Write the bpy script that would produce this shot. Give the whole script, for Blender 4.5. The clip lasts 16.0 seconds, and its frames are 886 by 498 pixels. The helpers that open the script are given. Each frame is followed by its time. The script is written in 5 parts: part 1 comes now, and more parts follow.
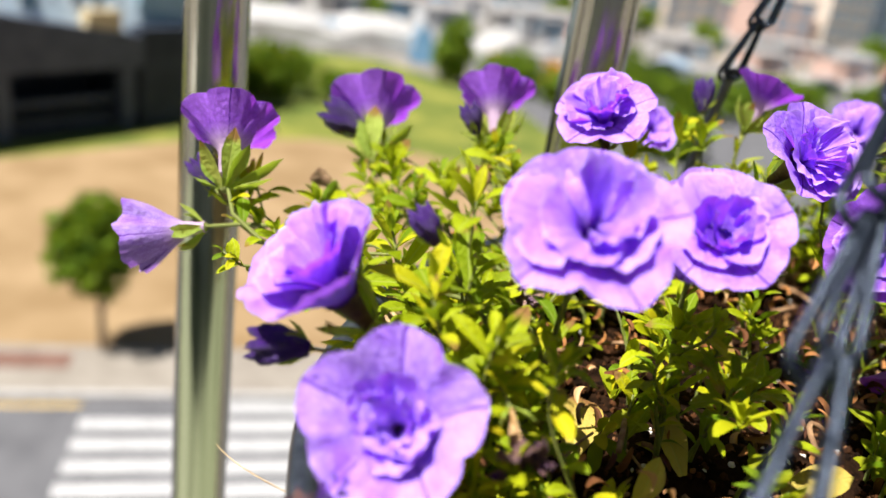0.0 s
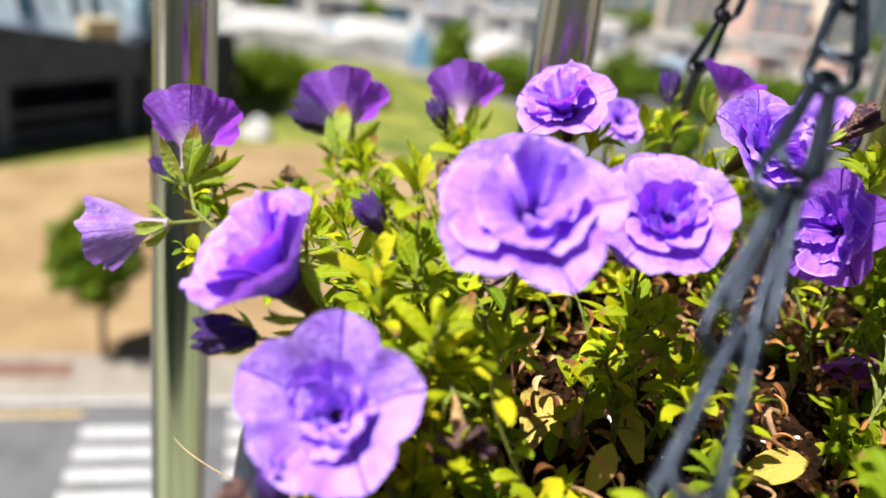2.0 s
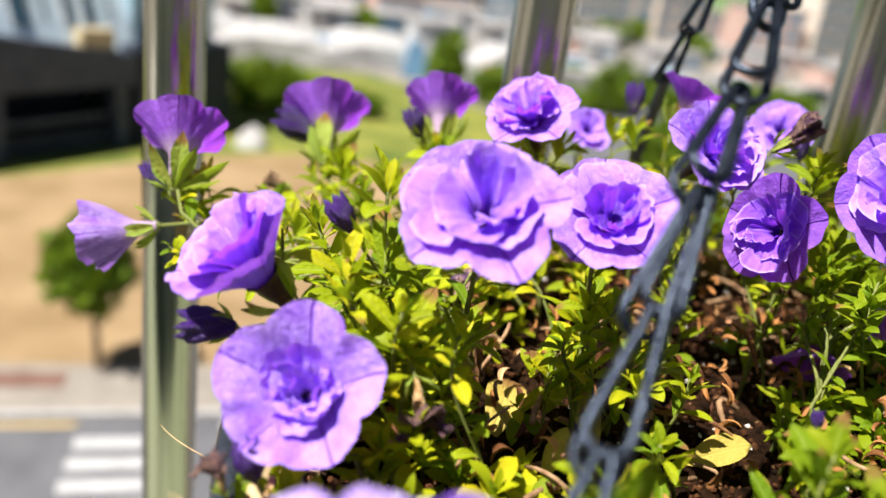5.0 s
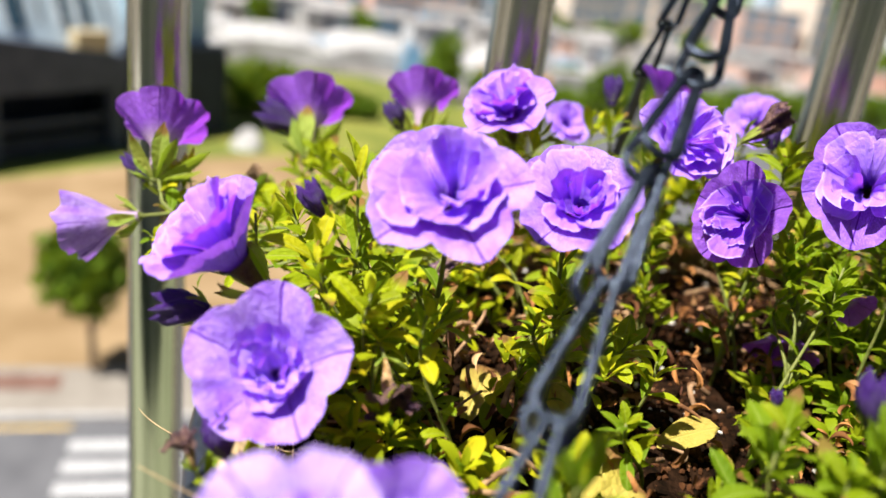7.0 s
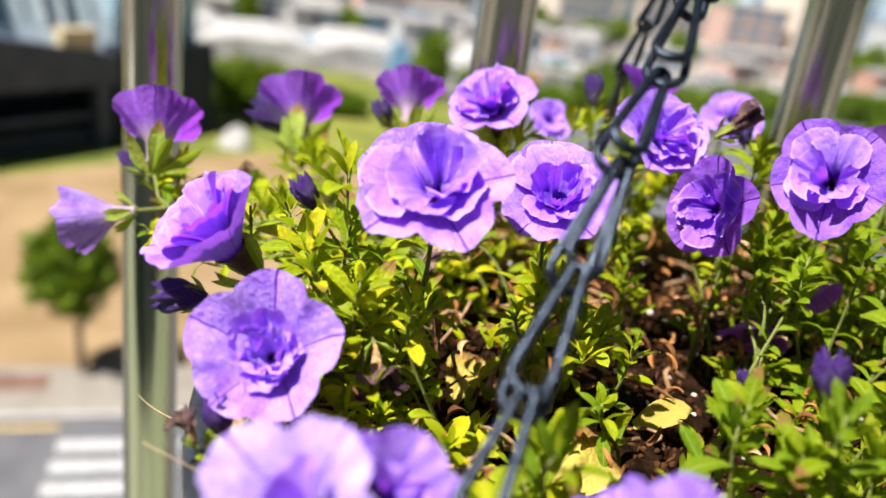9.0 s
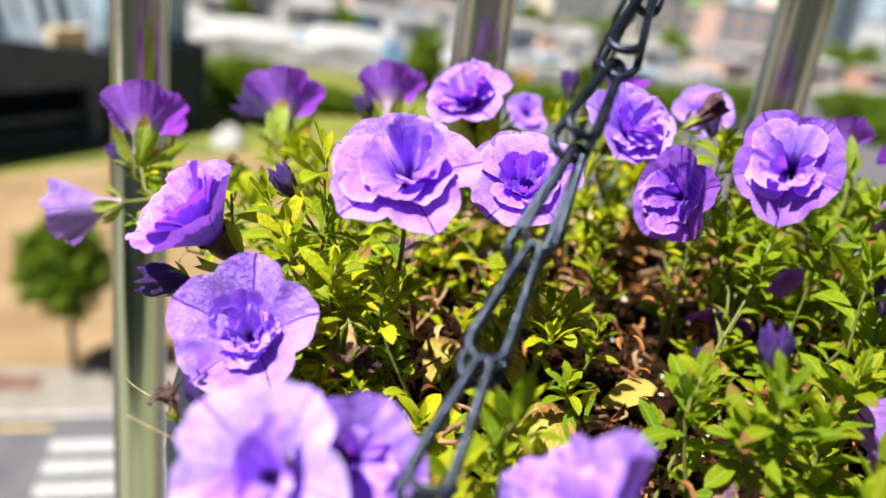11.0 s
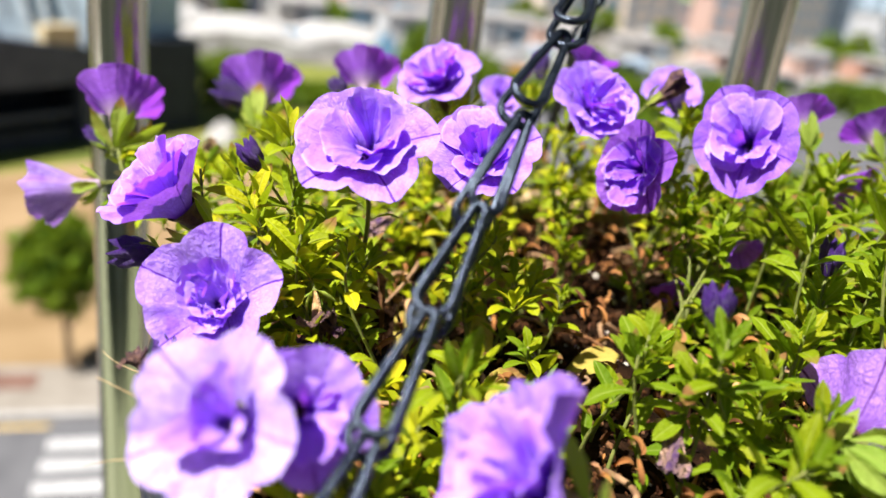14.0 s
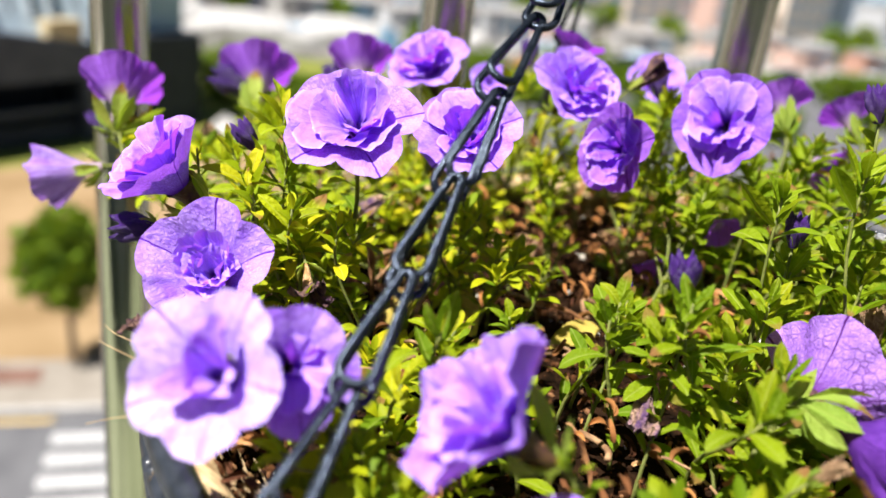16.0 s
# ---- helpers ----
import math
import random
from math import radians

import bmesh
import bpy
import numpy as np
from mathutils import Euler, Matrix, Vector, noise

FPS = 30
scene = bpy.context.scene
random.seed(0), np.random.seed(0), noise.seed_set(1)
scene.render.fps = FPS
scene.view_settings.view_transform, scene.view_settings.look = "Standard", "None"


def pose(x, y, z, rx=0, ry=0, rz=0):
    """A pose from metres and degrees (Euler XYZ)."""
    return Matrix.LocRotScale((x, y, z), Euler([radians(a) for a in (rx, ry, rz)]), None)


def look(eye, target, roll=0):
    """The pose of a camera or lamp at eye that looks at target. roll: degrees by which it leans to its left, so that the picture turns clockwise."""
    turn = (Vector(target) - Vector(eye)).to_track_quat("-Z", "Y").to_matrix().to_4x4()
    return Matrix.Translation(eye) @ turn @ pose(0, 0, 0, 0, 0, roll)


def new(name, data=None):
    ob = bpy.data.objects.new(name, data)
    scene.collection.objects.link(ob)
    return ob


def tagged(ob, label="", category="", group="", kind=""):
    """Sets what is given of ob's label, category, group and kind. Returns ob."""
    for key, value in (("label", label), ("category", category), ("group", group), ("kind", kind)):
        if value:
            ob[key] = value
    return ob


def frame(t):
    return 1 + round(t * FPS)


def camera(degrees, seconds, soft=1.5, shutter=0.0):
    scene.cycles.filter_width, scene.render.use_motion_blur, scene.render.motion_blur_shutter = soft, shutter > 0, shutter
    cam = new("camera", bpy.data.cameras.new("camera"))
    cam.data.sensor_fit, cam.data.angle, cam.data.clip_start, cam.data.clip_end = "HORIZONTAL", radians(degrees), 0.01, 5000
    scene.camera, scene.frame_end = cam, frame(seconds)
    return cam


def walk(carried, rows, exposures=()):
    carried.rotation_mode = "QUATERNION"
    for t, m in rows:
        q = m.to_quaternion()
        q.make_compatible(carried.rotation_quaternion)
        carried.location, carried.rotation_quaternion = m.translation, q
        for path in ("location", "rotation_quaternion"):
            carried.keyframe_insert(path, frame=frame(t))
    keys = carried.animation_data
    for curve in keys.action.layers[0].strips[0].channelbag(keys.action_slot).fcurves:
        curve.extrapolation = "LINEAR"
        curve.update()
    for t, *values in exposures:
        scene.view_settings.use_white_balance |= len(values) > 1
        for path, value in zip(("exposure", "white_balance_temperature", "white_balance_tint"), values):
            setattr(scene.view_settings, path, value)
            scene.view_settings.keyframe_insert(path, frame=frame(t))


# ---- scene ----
cam = camera(58.0, 16.0)
PATH = [
    (0.0, 0.0032, -0.023, 12.0019, 68.224, -8.207, 2.556),
    (0.5, 0.0032, -0.0217, 12.0002, 68.137, -8.034, 2.529),
    (1.0, 0.0075, -0.0231, 12.0013, 68.173, -7.899, 2.637),
    (1.5, 0.0115, -0.0217, 12.0007, 68.374, -7.598, 2.404),
    (2.0, 0.0168, -0.0247, 12.0006, 68.526, -7.434, 2.32),
    (2.5, 0.015, -0.0295, 12.0023, 68.61, -7.451, 2.412),
    (3.0, 0.0124, -0.0335, 12.0036, 68.85, -7.671, 2.407),
    (3.5, 0.0191, -0.0352, 12.0037, 68.947, -7.469, 2.26),
    (4.0, 0.0227, -0.0381, 12.0053, 69.043, -7.399, 2.051),
    (6.5, 0.0291, -0.0441, 12.0034, 69.469, -7.664, 1.882),
    (7.0, 0.0322, -0.0466, 12.0028, 69.443, -7.567, 1.706),
    (7.5, 0.0349, -0.048, 12.001, 69.455, -7.552, 1.558),
    (8.0, 0.0363, -0.0514, 12.0015, 69.364, -7.492, 1.379),
    (8.5, 0.0361, -0.0534, 12.0035, 69.359, -7.544, 1.118),
    (9.0, 0.0331, -0.0581, 12.0051, 69.375, -7.634, 0.883),
    (11.5, 0.04, -0.0723, 12.0061, 69.329, -7.514, 0.303),
    (12.0, 0.0371, -0.0772, 12.0055, 69.472, -7.426, 0.264),
    (12.5, 0.0373, -0.0838, 12.0089, 69.494, -7.353, 0.191),
    (13.0, 0.0388, -0.0858, 12.0064, 69.439, -7.309, 0.113),
    (13.5, 0.0425, -0.0852, 12.0061, 69.149, -7.253, 0.112),
    (14.0, 0.0493, -0.079, 12.0034, 69.01, -7.13, -0.145),
    (14.5, 0.0536, -0.0789, 12.0, 68.666, -6.875, -0.184),
    (15.0, 0.0535, -0.0832, 11.9999, 68.682, -6.831, 0.007),
    (15.5, 0.0528, -0.0867, 12.0002, 68.425, -6.841, -0.066),
    (16.0, 0.0549, -0.092, 12.0026, 68.599, -6.968, 0.017),
]
walk(cam, [(t, pose(*p)) for t, *p in PATH], [(0.0, 1.05), (8.0, 1.02), (12.0, 1.06), (16.0, 1.13)])
cam.data.dof.use_dof = True
cam.data.dof.focus_distance = 0.235
cam.data.dof.aperture_fstop = 7.0

# ---- light ----
SUN_TO = Vector((-0.38, -0.30, 0.87)).normalized()      # towards the sun
world = bpy.data.worlds.new("sky")
scene.world = world
world.use_nodes = True
wn = world.node_tree
sky = wn.nodes.new("ShaderNodeTexSky")
sky.sky_type = "NISHITA"
sky.sun_disc = False
sky.sun_elevation = math.asin(SUN_TO.z)
sky.sun_rotation = math.atan2(SUN_TO.x, SUN_TO.y)
wn.links.new(sky.outputs[0], wn.nodes["Background"].inputs[0])
wn.nodes["Background"].inputs[1].default_value = 0.027
sun_data = bpy.data.lights.new("sun", "SUN")
sun_data.energy = 5.6
sun_data.angle = radians(0.53)
sun_data.color = (1.0, 0.955, 0.92)
sun = new("sun", sun_data)
sun.matrix_world = look((0, 0, 40), Vector((0, 0, 40)) - SUN_TO)


# ---- materials ----
class Mat:
    """A small wrapper for node materials."""

    def __init__(self, name, rough=0.5, metal=0.0, spec=0.5):
        self.m = bpy.data.materials.new(name)
        self.m.use_nodes = True
        self.t = self.m.node_tree
        self.b = self.t.nodes["Principled BSDF"]
        self.b.inputs["Roughness"].default_value = rough
        self.b.inputs["Metallic"].default_value = metal
        self.b.inputs["Specular IOR Level"].default_value = spec

    def node(self, kind, **inputs):
        nd = self.t.nodes.new("ShaderNode" + kind)
        for k, v in inputs.items():
            self.put(nd.inputs[k.replace("_", " ")], v)
        return nd

    def put(self, socket, v):
        if isinstance(v, bpy.types.NodeSocket):
            self.t.links.new(v, socket)
        else:
            socket.default_value = v

    def coord(self, which="Object"):
        return self.t.nodes.new("ShaderNodeTexCoord").outputs[which]

    def world(self):
        return self.t.nodes.new("ShaderNodeNewGeometry").outputs["Position"]

    def rand(self):
        return self.t.nodes.new("ShaderNodeObjectInfo").outputs["Random"]

    def island(self):
        return self.t.nodes.new("ShaderNodeNewGeometry").outputs["Random Per Island"]

    def noise(self, vec, scale, detail=4.0, rough=0.55):
        return self.node("TexNoise", Vector=vec, Scale=scale, Detail=detail, Roughness=rough).outputs["Fac"]

    def math(self, op, a, b=0.0, c=0.0):
        nd = self.t.nodes.new("ShaderNodeMath")
        nd.operation = op
        for i, v in enumerate((a, b, c)):
            self.put(nd.inputs[i], v)
        return nd.outputs[0]

    def step(self, v, lo, hi, a=0.0, b=1.0):
        nd = self.t.nodes.new("ShaderNodeMapRange")
        nd.interpolation_type = "SMOOTHSTEP"
        for i, x in enumerate((v, lo, hi, a, b)):
            self.put(nd.inputs[i], x)
        return nd.outputs[0]

    def mix(self, f, a, b, blend="MIX"):
        nd = self.t.nodes.new("ShaderNodeMix")
        nd.data_type, nd.blend_type = "RGBA", blend
        self.put(nd.inputs[0], f)
        self.put(nd.inputs[6], a if isinstance(a, bpy.types.NodeSocket) else (*a, 1))
        self.put(nd.inputs[7], b if isinstance(b, bpy.types.NodeSocket) else (*b, 1))
        return nd.outputs[2]

    def colour(self, c):
        self.put(self.b.inputs["Base Color"], c if isinstance(c, bpy.types.NodeSocket) else (*c, 1))
        return self

    def bump(self, h, strength=0.3, distance=0.001):
        nd = self.node("Bump", Height=h, Strength=strength, Distance=distance)
        self.t.links.new(nd.outputs[0], self.b.inputs["Normal"])
        return self

    def thin(self, c, share):
        """Lets light through a thin leaf or petal."""
        tr = self.t.nodes.new("ShaderNodeBsdfTranslucent")
        self.put(tr.inputs["Color"], c if isinstance(c, bpy.types.NodeSocket) else (*c, 1))
        mx = self.t.nodes.new("ShaderNodeMixShader")
        mx.inputs[0].default_value = share
        self.t.links.new(self.b.outputs[0], mx.inputs[1])
        self.t.links.new(tr.outputs[0], mx.inputs[2])
        self.t.links.new(mx.outputs[0], self.t.nodes["Material Output"].inputs["Surface"])
        return self


def petal_material(name, lit, deep, through_colour, throat, share=0.34, pale_from=-0.45, pale_to=-0.95, gape=0.44, net_share=0.42):
    """Corolla in unit size: radius 1 about z. Veins along five lobes, finer ones between, pale base of the tube."""
    m = Mat(name, 0.55, 0, 0.25)
    co = m.coord()
    sep = m.node("SeparateXYZ", Vector=co)
    x, y, z = sep.outputs
    ang = m.math("ARCTAN2", y, x)
    r = m.math("SQRT", m.math("ADD", m.math("MULTIPLY", x, x), m.math("MULTIPLY", y, y)))
    wob = m.math("MULTIPLY", m.math("SUBTRACT", m.noise(co, 3.0), 0.5), 0.5)
    main = m.step(m.math("COSINE", m.math("ADD", m.math("MULTIPLY", ang, 5.0), wob)), 0.9935, 0.9995)
    vv = m.node("CombineXYZ", X=m.math("MULTIPLY", m.math("COSINE", ang), 9.0), Y=m.math("MULTIPLY", m.math("SINE", ang), 9.0),
                Z=m.math("MULTIPLY", r, 3.0)).outputs[0]
    fine = m.math("ABSOLUTE", m.math("SUBTRACT", m.noise(vv, 1.6, 3.0), 0.5))
    net = m.node("TexVoronoi", Vector=vv, Scale=1.5)
    net.feature = "DISTANCE_TO_EDGE"
    net = m.step(net.outputs["Distance"], 0.0, 0.13, 0.5, 0.0)
    fine = m.math("MAXIMUM", m.math("MULTIPLY", m.step(fine, 0.0, 0.05, 1.0, 0.0), 0.7), net)
    mesh = m.node("TexVoronoi", Vector=m.mix(0.06, co, m.node("TexNoise", Vector=co, Scale=6.0).outputs["Color"]), Scale=9.0)
    mesh.feature = "DISTANCE_TO_EDGE"
    mesh = m.step(mesh.outputs["Distance"], 0.0, 0.15, m.step(m.noise(co, 2.6), 0.35, 0.65, net_share * 0.3, net_share), 0.0)
    small = m.math("MULTIPLY", m.math("MAXIMUM", m.math("MULTIPLY", fine, 0.8), mesh), m.step(r, 0.98, 0.5, 0.45, 1.0))
    veins = m.math("MAXIMUM", main, small)
    blotch = m.noise(co, 2.2, 5.0)
    deep_in = m.step(r, gape - 0.33, gape, 0.92, 0.0)
    c = m.mix(m.step(blotch, 0.25, 0.62), deep, lit)
    c = m.mix(deep_in, c, throat)
    c = m.mix(veins, c, throat)
    tube = m.step(z, pale_from, pale_to)
    c = m.mix(m.math("MULTIPLY", tube, m.math("SUBTRACT", 1.0, veins)), c, (0.74, 0.56, 0.66))
    m.colour(c)
    m.thin(m.mix(m.math("MULTIPLY", tube, 0.7), m.mix(m.math("MAXIMUM", veins, deep_in), through_colour, throat), (0.8, 0.6, 0.7)), share)
    m.bump(m.math("SUBTRACT", m.noise(co, 9.0, 6.0), m.math("MULTIPLY", veins, 0.8)), 0.30, 0.03)
    return m.m


def inner_material(name, lit, deep, through_colour):
    """A petal with u across and v along it: veins that fan out, a pale frilled edge, a dark foot."""
    m = Mat(name, 0.5, 0, 0.3)
    co = m.coord()
    rnd = m.rand()
    uv = m.coord("UV")
    across, length, _ = m.node("SeparateXYZ", Vector=uv).outputs
    side = m.math("ABSOLUTE", m.math("SUBTRACT", across, 0.5))
    lines = m.noise(m.node("CombineXYZ", X=m.math("MULTIPLY", across, 22.0), Y=m.math("MULTIPLY", length, 1.6), Z=m.math("MULTIPLY", rnd, 40.0)).outputs[0], 1.0, 2.0)
    veins = m.step(m.math("ABSOLUTE", m.math("SUBTRACT", lines, 0.5)), 0.0, 0.05, 0.42, 0.0)
    veins = m.math("MAXIMUM", veins, m.step(side, 0.0, 0.022, 0.75, 0.0))
    veins = m.math("MULTIPLY", veins, m.step(length, 1.0, 0.55, 0.25, 1.0))
    streak = m.noise(co, 4.5, 5.0)
    c = m.mix(m.step(streak, 0.28, 0.66), m.mix(0.55, deep, lit), lit)
    c = m.mix(m.math("MULTIPLY", rnd, 0.45), c, deep)
    foot = m.step(length, 0.40, 0.04)
    c = m.mix(m.math("MULTIPLY", veins, 0.75), c, (0.12, 0.012, 0.42))
    c = m.mix(m.math("MULTIPLY", foot, 0.92), c, (0.085, 0.008, 0.34))
    rim = m.math("MAXIMUM", m.step(length, 0.93, 1.0), m.math("MULTIPLY", m.step(side, 0.455, 0.5), m.step(length, 0.35, 0.7)))
    c = m.mix(m.math("MULTIPLY", rim, 0.55), c, (0.78, 0.58, 0.97))
    m.colour(c)
    m.thin(m.mix(m.math("MULTIPLY", foot, 0.85), through_colour, (0.09, 0.010, 0.36)), 0.34)
    m.bump(m.math("SUBTRACT", m.noise(co, 9.0, 5.0), m.math("MULTIPLY", veins, 0.7)), 0.22, 0.03)
    return m.m


PETAL = petal_material("petal_lilac", (0.56, 0.36, 0.97), (0.33, 0.13, 0.85), (0.48, 0.11, 0.97), (0.11, 0.010, 0.38), 0.28)
PETAL_MID = petal_material("petal_mid_violet", (0.41, 0.20, 0.86), (0.25, 0.08, 0.70), (0.44, 0.08, 0.94), (0.09, 0.008, 0.30), 0.3)
PETAL_PALE = petal_material("petal_pale_lilac", (0.72, 0.56, 0.99), (0.53, 0.35, 0.95), (0.56, 0.22, 0.98), (0.12, 0.010, 0.42), 0.26, gape=0.38)
PETAL_VEINED = petal_material("petal_veined_lilac", (0.50, 0.27, 0.86), (0.34, 0.15, 0.74), (0.50, 0.12, 0.90), (0.085, 0.006, 0.16), 0.3, gape=0.5, net_share=0.95)
PETAL_DEEP = petal_material("petal_violet", (0.45, 0.18, 0.85), (0.28, 0.08, 0.68), (0.50, 0.08, 0.95), (0.06, 0.005, 0.20), 0.48, 0.0, -0.46)
# violet petals darkened, so that shade is part of their colour
PETAL_SHADED = petal_material("petal_violet_shaded", (0.17, 0.045, 0.42), (0.08, 0.016, 0.24), (0.22, 0.03, 0.55), (0.03, 0.003, 0.10), 0.25)
PETAL_FURLED = petal_material("petal_furled_lilac", (0.52, 0.36, 0.80), (0.26, 0.12, 0.56), (0.52, 0.20, 0.88), (0.12, 0.012, 0.34), 0.25, 0.1, -0.55)
INNER = inner_material("inner_petal_lilac", (0.58, 0.36, 0.97), (0.33, 0.10, 0.84), (0.54, 0.08, 0.96))
INNER_PALE = inner_material("inner_petal_pale", (0.66, 0.46, 0.98), (0.41, 0.16, 0.91), (0.56, 0.14, 0.97))
INNER_DEEP = inner_material("inner_petal_violet", (0.40, 0.17, 0.82), (0.23, 0.05, 0.66), (0.44, 0.07, 0.86))


def simple(name, a, b, rough=0.6, scale=60.0, bump=0.4, dist=0.001, metal=0.0, spec=0.4, per_object=0.0, space="Object"):
    m = Mat(name, rough, metal, spec)
    co = m.world() if space == "world" else m.coord()
    f = m.step(m.noise(co, scale, 6.0), 0.3, 0.7)
    if per_object:
        f = m.math("ADD", m.math("MULTIPLY", f, 1 - per_object), m.math("MULTIPLY", m.rand(), per_object))
    m.colour(m.mix(f, a, b))
    if bump:
        m.bump(m.noise(co, scale * 3, 5.0), bump, dist)
    return m.m


def leaf_material(name, a, b, yellow, share=0.3, source="rand"):
    m = Mat(name, 0.55, 0, 0.13)
    co = m.coord()
    rnd = m.rand() if source == "rand" else m.island()
    big = m.noise(m.world(), 14.0, 2.0)
    c = m.mix(rnd, a, b)
    # leaves greener towards front right, and darker to imitate the shade there
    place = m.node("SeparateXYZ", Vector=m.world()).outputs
    right_shade = m.step(m.math("SUBTRACT", place[0], m.math("MULTIPLY", place[1], 0.6)), -0.03, 0.06)
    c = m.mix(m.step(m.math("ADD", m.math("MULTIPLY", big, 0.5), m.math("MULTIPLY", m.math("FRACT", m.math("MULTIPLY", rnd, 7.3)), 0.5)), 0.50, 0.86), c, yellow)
    c = m.mix(m.math("MULTIPLY", right_shade, 0.62), c, a)
    if source == "rand":
        x = m.node("SeparateXYZ", Vector=co).outputs[0]
        rib = m.step(m.math("ABSOLUTE", x), 0.0, 0.022, 1.0, 0.0)
        c = m.mix(m.math("MULTIPLY", rib, 0.4), c, (0.42, 0.48, 0.12))
        m.bump(m.math("SUBTRACT", m.math("MULTIPLY", m.noise(co, 9.0, 3.0), 0.5), rib), 0.3, 0.03)
        y = m.math("ADD", m.node("SeparateXYZ", Vector=co).outputs[1], m.math("MULTIPLY", m.noise(co, 6.0), 0.3))
        old = m.math("MULTIPLY", m.step(y, 0.80, 1.0), m.step(m.math("FRACT", m.math("MULTIPLY", rnd, 13.7)), 0.74, 0.80))
        c = m.mix(old, c, (0.24, 0.12, 0.04))
    m.colour(c)
    m.thin(m.mix(0.6, c, m.mix(right_shade, (0.47, 0.60, 0.014), (0.38, 0.54, 0.012))), share)
    return m.m


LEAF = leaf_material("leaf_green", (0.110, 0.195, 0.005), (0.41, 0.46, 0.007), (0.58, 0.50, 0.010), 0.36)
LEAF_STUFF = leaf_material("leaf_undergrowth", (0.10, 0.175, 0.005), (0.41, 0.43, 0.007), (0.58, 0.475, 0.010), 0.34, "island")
SEPAL = leaf_material("sepal_green", (0.24, 0.36, 0.05), (0.42, 0.50, 0.10), (0.46, 0.50, 0.10), 0.42)
LEAF_YELLOW = leaf_material("leaf_yellow", (0.50, 0.40, 0.08), (0.58, 0.46, 0.10), (0.42, 0.28, 0.06))
STEM = simple("stem_green", (0.11, 0.14, 0.025), (0.20, 0.21, 0.05), 0.6, 300.0)
TUBE_DARK = simple("tube_dark", (0.045, 0.012, 0.026), (0.13, 0.065, 0.035), 0.5, 6.0, 0.3, 0.03)
TWIG = simple("twig_brown", (0.16, 0.08, 0.035), (0.36, 0.22, 0.11), 0.8, 250.0)
BUD = simple("bud_violet", (0.016, 0.003, 0.060), (0.058, 0.011, 0.17), 0.45, 5.0, 0.5, 0.05, per_object=0.4)
DRY = simple("dry_petal", (0.26, 0.13, 0.06), (0.60, 0.40, 0.22), 0.75, 4.0, 0.7, 0.06)
DRY_TAN = simple("dry_tube_tan", (0.42, 0.22, 0.08), (0.70, 0.48, 0.24), 0.7, 5.0, 0.6, 0.05)
DRY_LEAF = simple("dead_leaf_brown", (0.10, 0.035, 0.014), (0.34, 0.16, 0.06), 0.7, 260.0, 0.7, 0.0006)
DRY_MIXED = simple("dry_petal_mixed", (0.10, 0.03, 0.22), (0.72, 0.46, 0.27), 0.7, 1.6, 0.8, 0.08)
DRY_PURPLE = simple("dry_petal_purple", (0.05, 0.012, 0.06), (0.30, 0.17, 0.12), 0.65, 3.0, 0.7, 0.06)
SOIL = simple("soil", (0.005, 0.003, 0.0015), (0.025, 0.012, 0.006), 1.0, 160.0, 0.9, 0.002, spec=0.03)
def crumb_material():
    m = Mat("soil_crumbs", 0.95, 0, 0.08)
    r = m.island()
    c = m.mix(m.step(r, 0.0, 0.7), (0.006, 0.003, 0.0015), (0.065, 0.026, 0.010))
    m.colour(m.mix(m.step(r, 0.90, 1.0), c, (0.26, 0.13, 0.06)))
    m.bump(m.noise(m.coord(), 900.0), 0.5, 0.0004)
    return m.m


CRUMB = crumb_material()


def dead_leaf_material():
    m = Mat("dead_leaves", 0.8, 0, 0.2)
    r = m.island()
    c = m.mix(m.step(r, 0.0, 0.75), (0.06, 0.020, 0.008), (0.36, 0.155, 0.045))
    m.colour(m.mix(m.step(r, 0.8, 1.0), c, (0.52, 0.33, 0.16)))
    m.bump(m.noise(m.coord(), 700.0), 0.5, 0.0005)
    return m.m


DEAD = dead_leaf_material()
PERLITE = simple("perlite", (0.62, 0.56, 0.46), (0.80, 0.76, 0.68), 0.9, 300.0)
COIR = simple("coir_fibre", (0.24, 0.15, 0.07), (0.55, 0.40, 0.21), 0.85, 220.0)
BLACK = simple("black_coated_wire", (0.012, 0.015, 0.02), (0.03, 0.035, 0.045), 0.32, 180.0, 0.25, 0.0006, spec=0.6)
CHAIN = simple("chain_metal", (0.014, 0.020, 0.030), (0.040, 0.051, 0.070), 0.27, 500.0, 0.4, 0.0005, metal=0.8)


def steel_material():
    m = Mat("polished_steel", 0.13, 1.0)
    co = m.world()
    v = m.node("Mapping", Vector=co, Scale=(400.0, 400.0, 3.0)).outputs[0]
    brush = m.noise(v, 1.0, 4.0)
    m.colour(m.mix(m.step(brush, 0.3, 0.7), (0.36, 0.355, 0.29), (0.60, 0.58, 0.50)))
    m.put(m.b.inputs["Roughness"], m.step(brush, 0.2, 0.8, 0.10, 0.22))
    m.bump(brush, 0.12, 0.0004)
    return m.m


